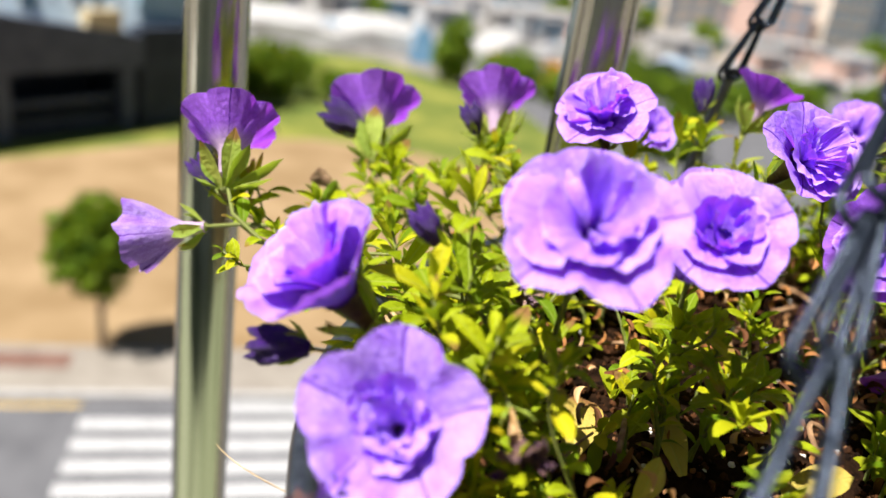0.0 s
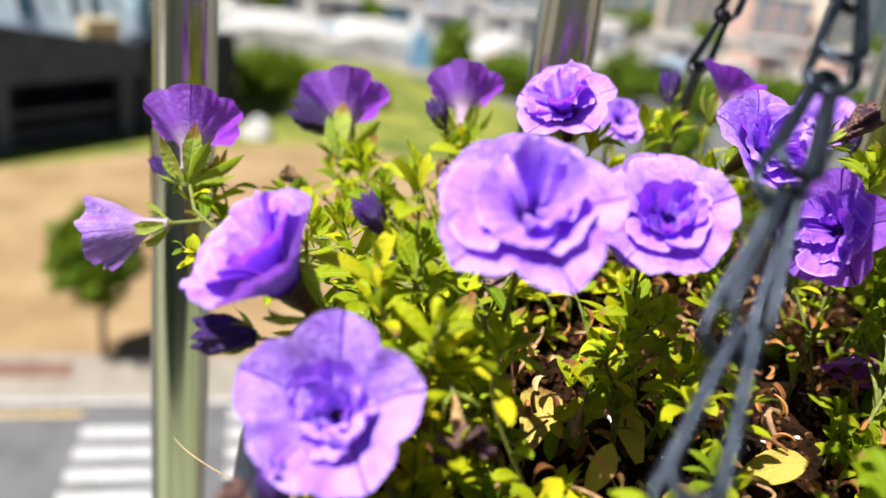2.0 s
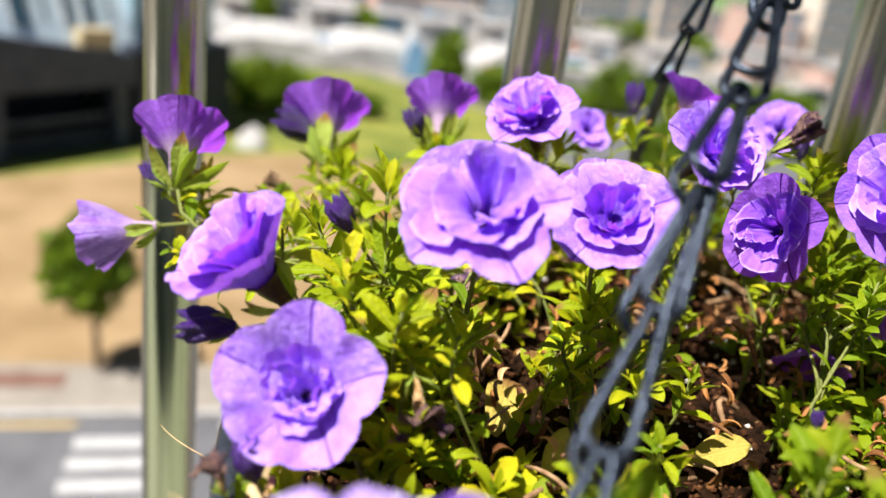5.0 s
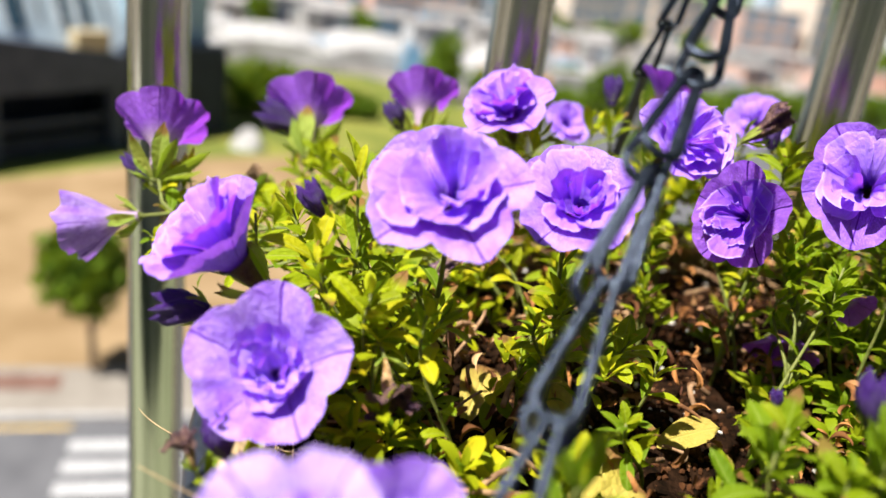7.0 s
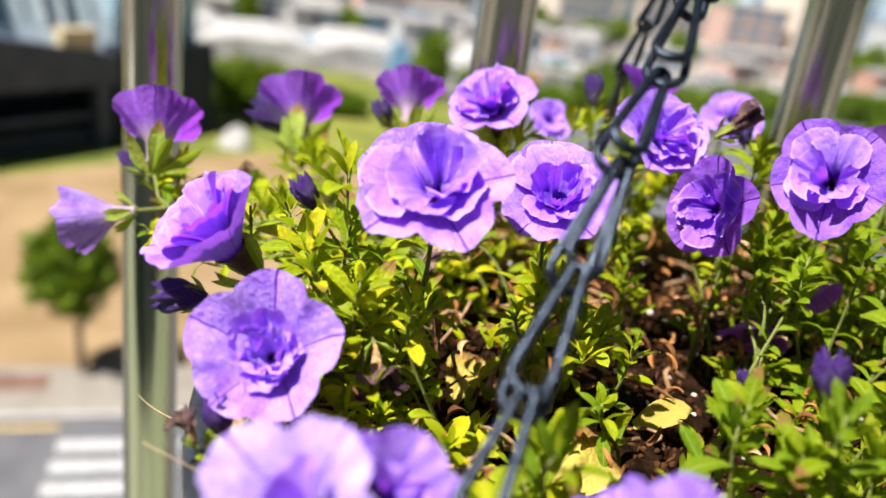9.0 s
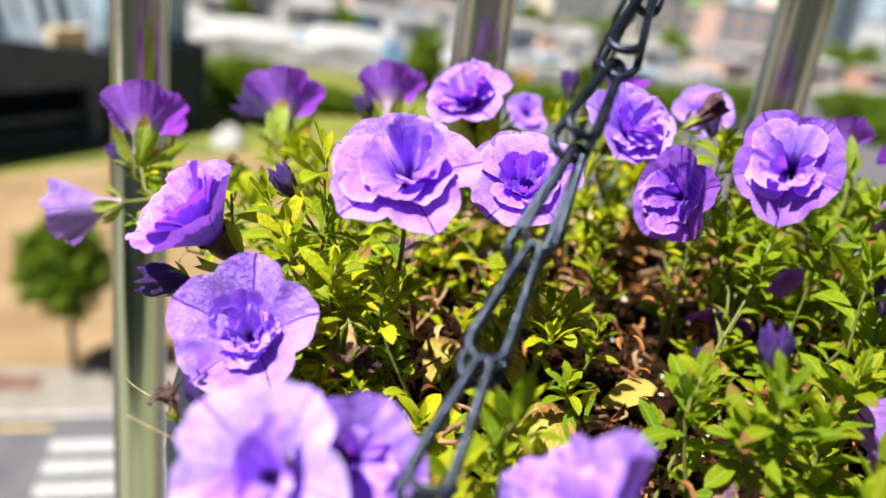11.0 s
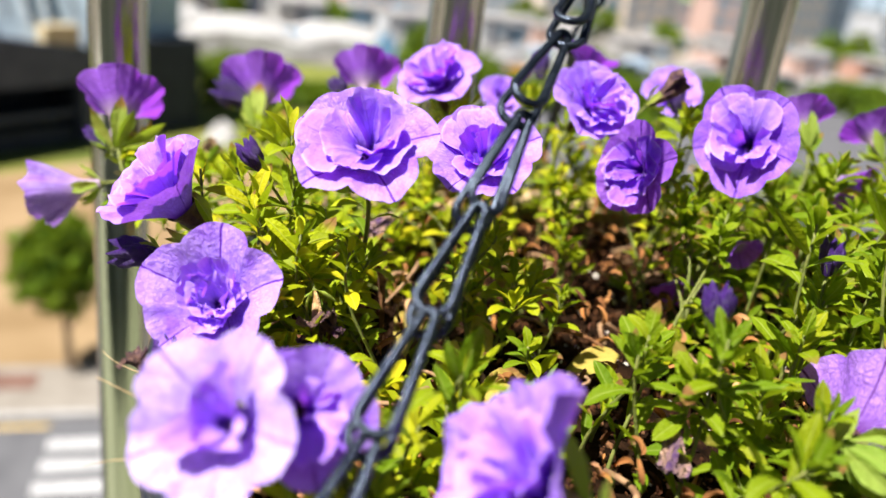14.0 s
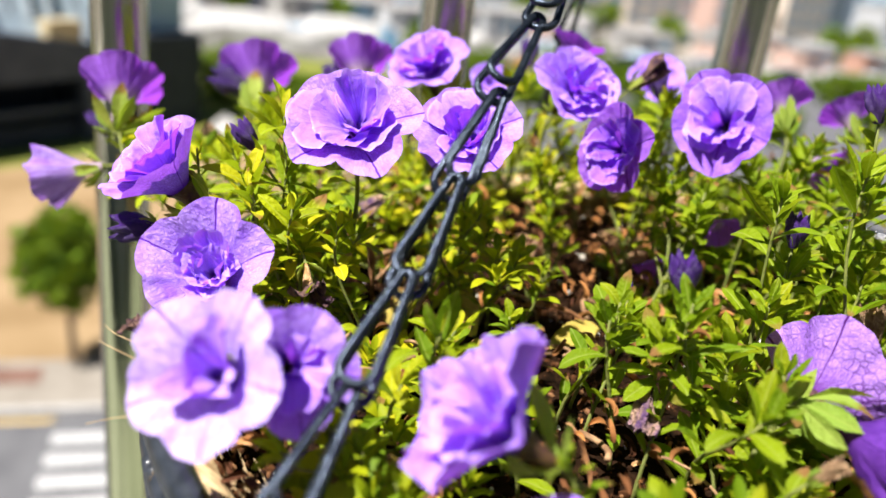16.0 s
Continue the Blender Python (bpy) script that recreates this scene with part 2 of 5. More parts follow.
STEEL = steel_material()
ASPHALT = simple("asphalt", (0.074, 0.074, 0.079), (0.112, 0.112, 0.117), 0.9, 0.7, 0.3, 0.01, space="world")
PAINT = simple("road_paint", (0.33, 0.33, 0.325), (0.41, 0.41, 0.40), 0.8, 2.0, 0.2, 0.005, space="world")
PAINT_YELLOW = simple("road_paint_yellow", (0.36, 0.25, 0.09), (0.44, 0.32, 0.13), 0.8, 2.0, 0.2, 0.005, space="world")
PAVING = simple("paving", (0.185, 0.162, 0.132), (0.236, 0.212, 0.176), 0.85, 1.3, 0.2, 0.01, space="world")
PAVING_RED = simple("paving_red", (0.112, 0.056, 0.0392), (0.151, 0.084, 0.0616), 0.85, 1.3, 0.2, 0.01, space="world")
KERB = simple("kerb_stone", (0.3, 0.288, 0.27), (0.372, 0.36, 0.342), 0.85, 3.0, 0.3, 0.01, space="world")
SAND = simple("sandy_soil", (0.185, 0.119, 0.052), (0.265, 0.182, 0.094), 0.95, 0.35, 0.4, 0.03, space="world")
GRASS = simple("grass", (0.052, 0.085, 0.006), (0.190, 0.190, 0.028), 0.9, 0.25, 0.5, 0.05, space="world")
EARTH = simple("town_ground", (0.133, 0.121, 0.101), (0.218, 0.195, 0.163), 0.9, 0.06, 0.2, 0.05, space="world")
BARK = simple("bark", (0.11, 0.075, 0.05), (0.22, 0.16, 0.11), 0.9, 9.0, 0.7, 0.02)
CROWN = leaf_material("tree_leaves", (0.045, 0.095, 0.008), (0.11, 0.18, 0.012), (0.17, 0.22, 0.02), 0.25, "island")
BLACK_PANEL = simple("black_cladding", (0.016, 0.021, 0.032), (0.030, 0.038, 0.054), 0.6, 0.8, 0.1, 0.01, spec=0.2)
GREY_PANEL = simple("dark_grey_band", (0.052, 0.063, 0.088), (0.078, 0.092, 0.122), 0.6, 0.8, 0.1, 0.01, spec=0.2)
PALE_BLUE = simple("pale_blue_cladding", (0.50, 0.62, 0.69), (0.62, 0.72, 0.77), 0.45, 0.9, 0.0, 0.01)
WHITE_WALL = simple("white_plaster", (0.475, 0.482, 0.490), (0.576, 0.576, 0.576), 0.8, 0.9, 0.1, 0.01)
WALLS = [simple("facade_" + n, a, b, 0.85, 0.5, 0.1, 0.02) for n, a, b in (
    ("rose", (0.454, 0.301, 0.245), (0.538, 0.378, 0.322)), ("cream", (0.529, 0.454, 0.368), (0.615, 0.538, 0.454)),
    ("grey", (0.360, 0.368, 0.378), (0.454, 0.464, 0.473)), ("brick", (0.360, 0.199, 0.146), (0.444, 0.265, 0.199)), ("blue", (0.46, 0.58, 0.68), (0.58, 0.69, 0.78)))]
ROOF = simple("flat_roof", (0.204, 0.196, 0.189), (0.305, 0.290, 0.276), 0.9, 0.6, 0.2, 0.02)
TARP = simple("white_sheeting", (0.244, 0.232, 0.220), (0.537, 0.531, 0.512), 0.6, 0.45, 0.2, 0.02)
BLUE_TARP = simple("blue_sheeting", (0.120, 0.270, 0.432), (0.192, 0.348, 0.504), 0.6, 0.6, 0.2, 0.02)
ORANGE = simple("orange_paint", (0.62, 0.24, 0.03), (0.75, 0.36, 0.05), 0.5, 2.0, 0.0)
RED = simple("red_paint", (0.50, 0.08, 0.05), (0.60, 0.14, 0.08), 0.5, 2.0, 0.0)
HILL = simple("wooded_hill", (0.05, 0.10, 0.03), (0.14, 0.20, 0.08), 0.95, 0.05, 0.6, 1.0, space="world")


def glass_material():
    m = Mat("window_glass", 0.06, 0.0, 0.8)
    m.colour(m.mix(m.noise(m.coord(), 1.5), (0.10, 0.17, 0.22), (0.22, 0.33, 0.42)))
    return m.m


GLASS = glass_material()
DARK_GLASS = simple("dark_glass", (0.03, 0.07, 0.10), (0.07, 0.13, 0.17), 0.15, 1.0, 0.0, spec=0.6)
BLUE_GLASS = simple("blue_glazing", (0.22, 0.36, 0.44), (0.32, 0.46, 0.54), 0.3, 0.6, 0.0)
CREAM_PANEL = simple("cream_panel", (0.46, 0.38, 0.22), (0.56, 0.47, 0.30), 0.7, 1.2, 0.1, 0.01)
CANOPY = simple("grey_sheet_roof", (0.13, 0.135, 0.15), (0.19, 0.195, 0.21), 0.6, 1.0, 0.1, 0.01)

# ---- building helpers ----
ONE = Matrix.Identity(4)


def frame_to(p, axis, spin=0.0, size=1.0):
    """A pose at p with local z along axis."""
    q = Vector(axis).normalized().to_track_quat("Z", "Y")
    return Matrix.Translation(p) @ q.to_matrix().to_4x4() @ Matrix.Rotation(radians(spin), 4, "Z") @ Matrix.Scale(size, 4)


def thing(name, m, label, category, group="", kind=""):
    ob = new(name)
    ob.empty_display_size = 0.01
    ob.matrix_basis = m
    return tagged(ob, label, category, group, kind)


def mesh_of(name, verts, faces, material, smooth=True, uv=None):
    me = bpy.data.meshes.new(name)
    me.from_pydata([tuple(v) for v in verts], [], [tuple(f) for f in faces])
    if material:
        me.materials.append(material)
    if smooth:
        me.polygons.foreach_set("use_smooth", [True] * len(me.polygons))
    if uv:
        layer = me.uv_layers.new(name="UVMap")
        layer.data.foreach_set("uv", [c for loop in me.loops for c in uv[loop.vertex_index]])
    return me


def hang(name, me, parent, m=ONE, label="", kind=""):
    """One mesh object under a thing or a part."""
    ob = new(name, me)
    if parent:
        ob.parent = parent
    ob.matrix_basis = m
    return tagged(ob, label, "", "", kind)


def part(name, bm, material, parent, label="", m=ONE, smooth=False):
    me = bpy.data.meshes.new(name)
    bm.to_mesh(me)
    bm.free()
    me.materials.append(material)
    if smooth:
        me.polygons.foreach_set("use_smooth", [True] * len(me.polygons))
    return hang(name, me, parent, m, label)


def grid_faces(nu, nv, closed=False):
    """Faces of nv rows of nu points; closed joins each row's ends."""
    out = []
    for j in range(nv - 1):
        for i in range(nu if closed else nu - 1):
            k = (i + 1) % nu
            out.append((j * nu + i, j * nu + k, (j + 1) * nu + k, (j + 1) * nu + i))
    return out


def sweep(points, radii, sides=8, closed=False):
    """Tube along points; radii is a number or one per point."""
    pts = [Vector(p) for p in points]
    n = len(pts)
    rad = radii if hasattr(radii, "__len__") else [radii] * n
    verts, up = [], None
    for i, p in enumerate(pts):
        a = pts[(i - 1) % n] if closed or i else p
        b = pts[(i + 1) % n] if closed or i < n - 1 else p
        t = (b - a).normalized()
        if up is None:
            up = t.orthogonal().normalized()
        up = (up - t * up.dot(t)).normalized()
        side = t.cross(up)
        for k in range(sides):
            w = 2 * math.pi * k / sides
            verts.append(p + (up * math.cos(w) + side * math.sin(w)) * rad[i])
    faces = grid_faces(sides, n, True)
    if closed:
        best = min(range(sides), key=lambda s: (verts[(n - 1) * sides] - verts[s]).length)
        faces += [((n - 1) * sides + k, (n - 1) * sides + (k + 1) % sides, (best + k + 1) % sides, (best + k) % sides) for k in range(sides)]
    else:
        faces += [tuple(range(sides - 1, -1, -1)), tuple((n - 1) * sides + k for k in range(sides))]
    return verts, faces


def bezier(a, b, c, d, n):
    a, b, c, d = (Vector(p) for p in (a, b, c, d))
    return [a * (1 - u) ** 3 + b * 3 * u * (1 - u) ** 2 + c * 3 * u * u * (1 - u) + d * u ** 3 for u in (i / (n - 1) for i in range(n))]


def box(lo, hi, bevel=0.0):
    bm = bmesh.new()
    bmesh.ops.create_cube(bm, size=1)
    bmesh.ops.scale(bm, vec=[h - l for l, h in zip(lo, hi)], verts=bm.verts)
    bmesh.ops.translate(bm, vec=[(l + h) / 2 for l, h in zip(lo, hi)], verts=bm.verts)
    if bevel:
        bmesh.ops.bevel(bm, geom=bm.edges[:], offset=bevel, segments=2, affect="EDGES")
    return bm


# ---- balcony ----
MID = Vector((0.175, 0.165, 0))      # middle of the basket
RIM_R, RIM_Z, SOIL_Z = 0.197, 11.88, 11.866
CONCRETE = simple("concrete", (0.50, 0.49, 0.46), (0.62, 0.60, 0.57), 0.85, 6.0, 0.3, 0.003)
FLOOR_PAINT = simple("green_floor_paint", (0.17, 0.20, 0.12), (0.25, 0.28, 0.18), 0.6, 6.0, 0.2, 0.003)
tagged(part("floor", box((-2.5, -1.6, 10.84), (2.6, 0.46, 11.0)), FLOOR_PAINT, None), "green painted balcony floor slab", "floor", "", "structure")
tagged(part("wall_south", box((-2.5, -1.8, 10.84), (2.6, -1.602, 13.3)), CONCRETE, None), "plain grey plastered wall behind the balcony", "wall", "", "structure")

tagged(part("wall_below", box((-6.0, -9.0, 0.0), (6.0, -1.802, 10.838)), CONCRETE, None), "plain grey wall of the storeys below the balcony", "wall", "", "structure")
railing = thing("railing", Matrix.Translation((0, 0.34, 11.0)), "polished stainless steel balcony railing with round balusters", "railing")
POST_R = 0.0142


def baluster(x, y):
    pts = [(x, y - 0.34, z) for z in (0.0, 0.02, 0.5, 1.0, 1.18, 1.3)]
    v, f = sweep(pts, POST_R, 32)
    hang("baluster", mesh_of("baluster", v, f, STEEL), railing)


for x, y in ((-0.274, 0.325), (-0.1044, 0.330), (0.0613, 0.3405), (0.2311, 0.3746), (0.40, 0.41)):
    baluster(x, y)
for k in range(12):
    baluster(-0.443 - 0.169 * k, 0.320 - 0.0042 * k)
    baluster(0.569 + 0.169 * k, 0.414 + 0.0026 * k)
v, f = sweep([(-2.4, -0.07, 1.3), (-0.28, -0.015, 1.3), (0.06, 0.0005, 1.3), (0.40, 0.07, 1.3), (2.5, 0.1, 1.3)], 0.02, 20)
hang("handrail", mesh_of("handrail", v, f, STEEL), railing)

# ---- basket ----
basket = thing("hanging_basket", Matrix.Translation((MID.x, MID.y, 11.72)), "black wire hanging basket lined with brown coir", "hanging basket")
ring = [(RIM_R * math.cos(a), RIM_R * math.sin(a), RIM_Z - 11.72) for a in np.linspace(0, 2 * math.pi, 97)[:-1]]
v, f = sweep(ring, 0.0042, 12, True)
hang("rim", mesh_of("rim", v, f, BLACK), basket, ONE, "glossy black rim")
low = [(RIM_R * 1.004 * math.cos(a), RIM_R * 1.004 * math.sin(a), RIM_Z - 11.734) for a in np.linspace(0, 2 * math.pi, 97)[:-1]]
v, f = sweep(low, 0.003, 10, True)
hang("hoop", mesh_of("hoop", v, f, BLACK), basket)
for k in range(18):
    a = 2 * math.pi * k / 18 + 0.1
    rib = [(RIM_R * 1.012 * math.cos(u) * math.cos(a), RIM_R * 1.012 * math.cos(u) * math.sin(a), (RIM_Z - 11.73) - 0.148 * math.sin(u)) for u in np.linspace(0, 1.5, 12)]
    v, f = sweep(rib, 0.002, 8)
    hang("wire_rib", mesh_of("wire_rib", v, f, BLACK), basket)
rows = [(0.188, 0.158), (0.1955, 0.166), (0.197, 0.150), (0.190, 0.10), (0.155, 0.05), (0.10, 0.018), (0.0, 0.008)]
verts = []
for r, z in rows:
    for k in range(96):
        a = 2 * math.pi * k / 96
        w = 1 + 0.012 * noise.noise((6 * math.cos(a), 6 * math.sin(a), z * 40))
        verts.append(((r - 0.003) * w * math.cos(a), (r - 0.003) * w * math.sin(a), z - 0.004 + 0.003 * noise.noise((20 * math.cos(a), 20 * math.sin(a), 2))))
hang("coir_liner", mesh_of("coir_liner", verts, grid_faces(96, len(rows), True), COIR), basket, ONE, "fibrous brown coir liner")
rng = random.Random(5)
verts, faces = [], []
for k in range(1800):
    a = rng.uniform(0, 2 * math.pi)
    r = RIM_R - rng.uniform(-0.001, 0.022)
    p = Vector((r * math.cos(a), r * math.sin(a), RIM_Z - 11.72 + rng.uniform(-0.022, -0.002)))
    tang = Vector((-math.sin(a), math.cos(a), rng.uniform(-0.4, 0.5))) * rng.uniform(0.005, 0.02) * rng.choice((-1, 1))
    out = Vector((math.cos(a), math.sin(a), 0)) * rng.uniform(-0.006, 0.005)
    bend = Vector((rng.uniform(-1, 1), rng.uniform(-1, 1), rng.uniform(-1, 1))) * 0.004
    v, f = sweep(bezier(p, p + tang * 0.4 + bend, p + tang * 0.8 + out, p + tang * 1.2 + out, 5), 0.00018, 4)
    faces += [tuple(i + len(verts) for i in q) for q in f]
    verts += v
hang("coir_fuzz", mesh_of("coir_fuzz", verts, faces, COIR), basket, ONE, "", "stuff")


def straw(points, r=0.00035):
    v, f = sweep(bezier(*[Vector(p) - Vector((MID.x, MID.y, 11.72)) for p in points], 9), [r * (1 - 0.06 * i) for i in range(9)], 5)
    hang("straw", mesh_of("straw", v, f, COIR), basket)


# soil
verts = []
NS = 72
for j in range(26):
    r = 0.180 * j / 25
    for k in range(NS):
        a = 2 * math.pi * k / NS
        x, y = r * math.cos(a), r * math.sin(a)
        z = 0.006 * noise.noise((x * 22, y * 22, 0)) + 0.003 * noise.noise((x * 80, y * 80, 3)) + 0.002 * noise.noise((x * 260, y * 260, 5))
        verts.append((x, y, z - 0.006 * max(0, (r - 0.14) / 0.04)))
soil = hang("soil", mesh_of("soil", verts, grid_faces(NS, 26, True), SOIL), None, Matrix.Translation((MID.x, MID.y, SOIL_Z)))
tagged(soil, "dark crumbly potting soil in the basket", "soil", "", "structure")


def pebbles(name, count, lo, hi, material, seed, label, category):
    rg = random.Random(seed)
    ico = bmesh.new()
    bmesh.ops.create_icosphere(ico, subdivisions=1, radius=1)
    bv, bf = [v.co.copy() for v in ico.verts], [[v.index for v in q.verts] for q in ico.faces]
    ico.free()
    verts, faces = [], []
    for k in range(count):
        r, a = 0.185 * math.sqrt(rg.random()), rg.uniform(0, 2 * math.pi)
        x, y, s = r * math.cos(a), r * math.sin(a), rg.uniform(lo, hi)
        z = 0.006 * noise.noise((x * 22, y * 22, 0)) + s * 0.3
        sc = Vector((rg.uniform(0.6, 1.3), rg.uniform(0.6, 1.3), rg.uniform(0.5, 0.9))) * s
        rot = Euler((rg.uniform(0, 6), rg.uniform(0, 6), rg.uniform(0, 6))).to_matrix()
        n0 = len(verts)
        verts += [rot @ Vector([c * q * (1 + 0.25 * rg.uniform(-1, 1)) for c, q in zip(b, sc)]) + Vector((x, y, z)) for b in bv]
        faces += [tuple(i + n0 for i in q) for q in bf]
    ob = hang(name, mesh_of(name, verts, faces, material, False), None, Matrix.Translation((MID.x, MID.y, SOIL_Z)), "", "stuff")
    tagged(ob, label, category)


pebbles("soil_crumbs", 11000, 0.0004, 0.0017, CRUMB, 3, "brown bark and soil crumbs on the potting soil", "soil crumbs")
pebbles("perlite_grains", 380, 0.0005, 0.0015, PERLITE, 4, "pale perlite grains scattered on the soil", "perlite")

# ---- chains ----
PITCH = 0.027


def pear(top_r, foot_w, corner, length, n=6):
    """Points of a pear outline in x and z: a narrow round neck, straight legs, a flat foot with round corners."""
    pts = [(top_r * math.cos(a), top_r * math.sin(a) - top_r) for a in np.linspace(0.15, math.pi - 0.15, n)]
    low = -length
    legs = [(-top_r - (foot_w - top_r) * u, -top_r + (low + corner + top_r) * u) for u in (0.25, 0.5, 0.75)]
    left = [(-foot_w + corner - corner * math.cos(a), low + corner - corner * math.sin(a)) for a in np.linspace(0, math.pi / 2, n)]
    side = pts + legs + left
    return side + [(-x, z) for x, z in reversed(legs + left)]


def link_mesh():
    """A wire link along -z from its neck: two teardrop loops that part below the neck, the rear one shorter."""
    front = [(x, 0.0004 - 0.050 * (z - 0.0022), z + 0.0022) for x, z in pear(0.0015, 0.0041, 0.0039, PITCH + 0.0042)]
    back = [(x * 0.92, -0.0006 + 0.060 * (z - 0.0022), z * 0.87 + 0.0018) for x, z in pear(0.0015, 0.0041, 0.0039, PITCH + 0.0042)]
    v, f = sweep(front, 0.00104, 10, True)
    v2, f2 = sweep(back, 0.00104, 10, True)
    return mesh_of("link", v + v2, f + [tuple(k + len(v) for k in q) for q in f2], CHAIN)


LINK = link_mesh()


def chain(top, bottom, label, first=0.0, twist=0.0):
    """Links from the ring at the top down to the rim."""
    top, bottom = Vector(top), Vector(bottom)
    run = bottom - top
    n = round((run.length - first) / PITCH)
    ob = thing("chain", Matrix.Translation(top), label, "chain", "chains of the basket")
    z = -run.normalized()
    x = z.cross(Vector((0.1, -0.94, 0.34))).normalized()
    m = Matrix((x, z.cross(x), z)).transposed().to_4x4()
    rg = random.Random(n)
    for k in range(n):
        at = Matrix.Translation(-z * (first + PITCH * k))
        hang("link", LINK, ob, at @ m @ pose(0, 0, 0, rg.uniform(-7, 7), rg.uniform(-5, 5), twist + rg.uniform(-30, 30)))
    if first > 0.004:
        v, f = sweep([(0, 0, 0), -z * first * 0.5, -z * first], 0.001, 8)
        hang("eye", mesh_of("eye", v, f, CHAIN), ob)
    return ob, n


APEX = (0.161, 0.298, 12.142)
near, count = chain(APEX, (0.034, 0.016, 11.892), "dark metal chain of twisted wire links, close to the camera", 0.007)
far, count = chain(APEX, (0.1255, 0.352, 11.962), "dark metal chain hooked to a flat black tab", 0.007, -25.0)
right, count = chain(APEX, (0.362, 0.114, 11.886), "dark metal chain on the far side of the basket")
hanger = thing("hanging_hook", Matrix.Translation((APEX[0], APEX[1], APEX[2])), "steel hook and bracket that hold the basket chains", "hook")
v, f = sweep([(0.006 * math.cos(a), 0.0, 0.006 + 0.006 * math.sin(a)) for a in np.linspace(0, 2 * math.pi, 25)[:-1]], 0.0014, 8, True)
hang("ring", mesh_of("ring", v, f, CHAIN), hanger)
v, f = sweep(bezier((0, 0, 0.011), (0, 0, 0.6), (0, -0.4, 0.85), (0, -1.90, 0.85), 24), 0.004, 10)
hang("bracket_arm", mesh_of("bracket_arm", v, f, BLACK), hanger)
tab = box((-0.0032, -0.0011, -0.078), (0.0032, 0.0011, 0.006), 0.0006)
part("tab", tab, BLACK, basket, "flat black steel tab", Matrix.Translation(-Vector((MID.x, MID.y, 11.72))) @ frame_to((0.1255, 0.353, 11.957), (0.06, -0.25, 0.9), 20))


# ---- leaves, flowers, buds ----
def leaf_mesh(name, curl, fold, width, material, twist=0.0, tip=1.0, nu=5, nv=9):
    """A lance-shaped leaf of unit length along y."""
    verts = []
    ang, y, z = 0.35, 0.0, 0.0
    for j in range(nv):
        u = j / (nv - 1)
        w = width * (0.24 * (1 - u) ** 0.7 + 0.94 * math.sin(math.pi * min(1, u ** 1.42)) ** (0.72 * tip)) + 0.004
        for i in range(nu):
            q = 2 * i / (nu - 1) - 1
            x = q * w
            h = fold * abs(q) * w + 0.012 * math.sin(9 * u + 3 * q)
            cz = math.cos(ang)
            t = twist * u
            verts.append((x * math.cos(t) - h * math.sin(t), y - h * math.sin(ang), z + h * cz * math.cos(t) + x * math.sin(t)))
        ang -= curl / (nv - 1)
        y += math.cos(ang) / (nv - 1)
        z += math.sin(ang) / (nv - 1)
    return mesh_of(name, verts, grid_faces(nu, nv), material)


LEAVES = [leaf_mesh("leaf", c, fo, w, LEAF, tw) for c, fo, w, tw in (
    (0.5, 0.35, 0.145, 0.2), (0.9, 0.25, 0.155, -0.25), (0.2, 0.5, 0.135, 0.1), (1.3, 0.2, 0.15, 0.3), (-0.2, 0.4, 0.14, -0.15), (0.7, 0.2, 0.175, 0.0))]
WITHERED_LEAF = leaf_mesh("withered_leaf", 2.2, 1.1, 0.15, DRY, 1.4)
SEPALS = [leaf_mesh("sepal", c, 0.5, w, SEPAL, 0.1, 1.5, nu=3, nv=6) for c, w in ((0.3, 0.14), (-0.3, 0.13), (0.8, 0.155))]
BIG_YELLOW = [leaf_mesh("yellow_leaf", c, 0.3, 0.23, LEAF_YELLOW, tw) for c, tw in ((0.9, 0.3), (0.4, -0.4))]


BARE = ((0.13, 0.272, 0.042, 0.034), (0.125, 0.200, 0.034, 0.036), (0.070, 0.228, 0.020, 0.022), (0.108, 0.115, 0.030, 0.034), (0.066, 0.180, 0.024, 0.030), (0.150, 0.302, 0.055, 0.018), (0.087, 0.094, 0.02, 0.02), (0.165, 0.235, 0.03, 0.03), (0.195, 0.205, 0.022, 0.028), (0.142, 0.128, 0.028, 0.03), (0.048, 0.160, 0.018, 0.028), (0.111, 0.129, 0.016, 0.02), (0.116, 0.106, 0.018, 0.016), (0.051, 0.087, 0.014, 0.018), (0.103, 0.075, 0.028, 0.036), (0.113, 0.118, 0.020, 0.026), (0.098, 0.170, 0.020, 0.040), (0.108, 0.240, 0.022, 0.030), (0.112, 0.092, 0.022, 0.030))


def bareness(x, y):
    """How bare the soil lies at a place: 1 in the middle of a gap."""
    return min(1.0, sum(math.exp(-((x - a) / w) ** 2 - ((y - b) / d) ** 2) for a, b, w, d in BARE))


def root_of(p, reach=0.03, rg=random):
    """A point on the soil below p, inside the rim."""
    d = Vector((p[0] - MID.x, p[1] - MID.y, 0))
    d = d * min(1.0, 0.165 / max(d.length, 1e-6))
    d = d * (1 - reach * 4) + Vector((rg.uniform(-reach, reach), rg.uniform(-reach, reach), 0))
    return Vector((MID.x + d.x, MID.y + d.y, SOIL_Z - 0.003))


def stem_mesh(a, da, b, r0, r1, n=9):
    """A stem from a, leaving along da, down to b on the soil."""
    a, b, da = Vector(a), Vector(b), Vector(da).normalized()
    ln = (a - b).length
    pts = bezier(a, a + da * ln * 0.4, b + Vector((0, 0, ln * 0.45)), b, n)
    v, f = sweep([p - b for p in pts], [r0 + (r1 - r0) * i / (n - 1) for i in range(n)], 7)
    return pts, mesh_of("stem", v, f, STEM)


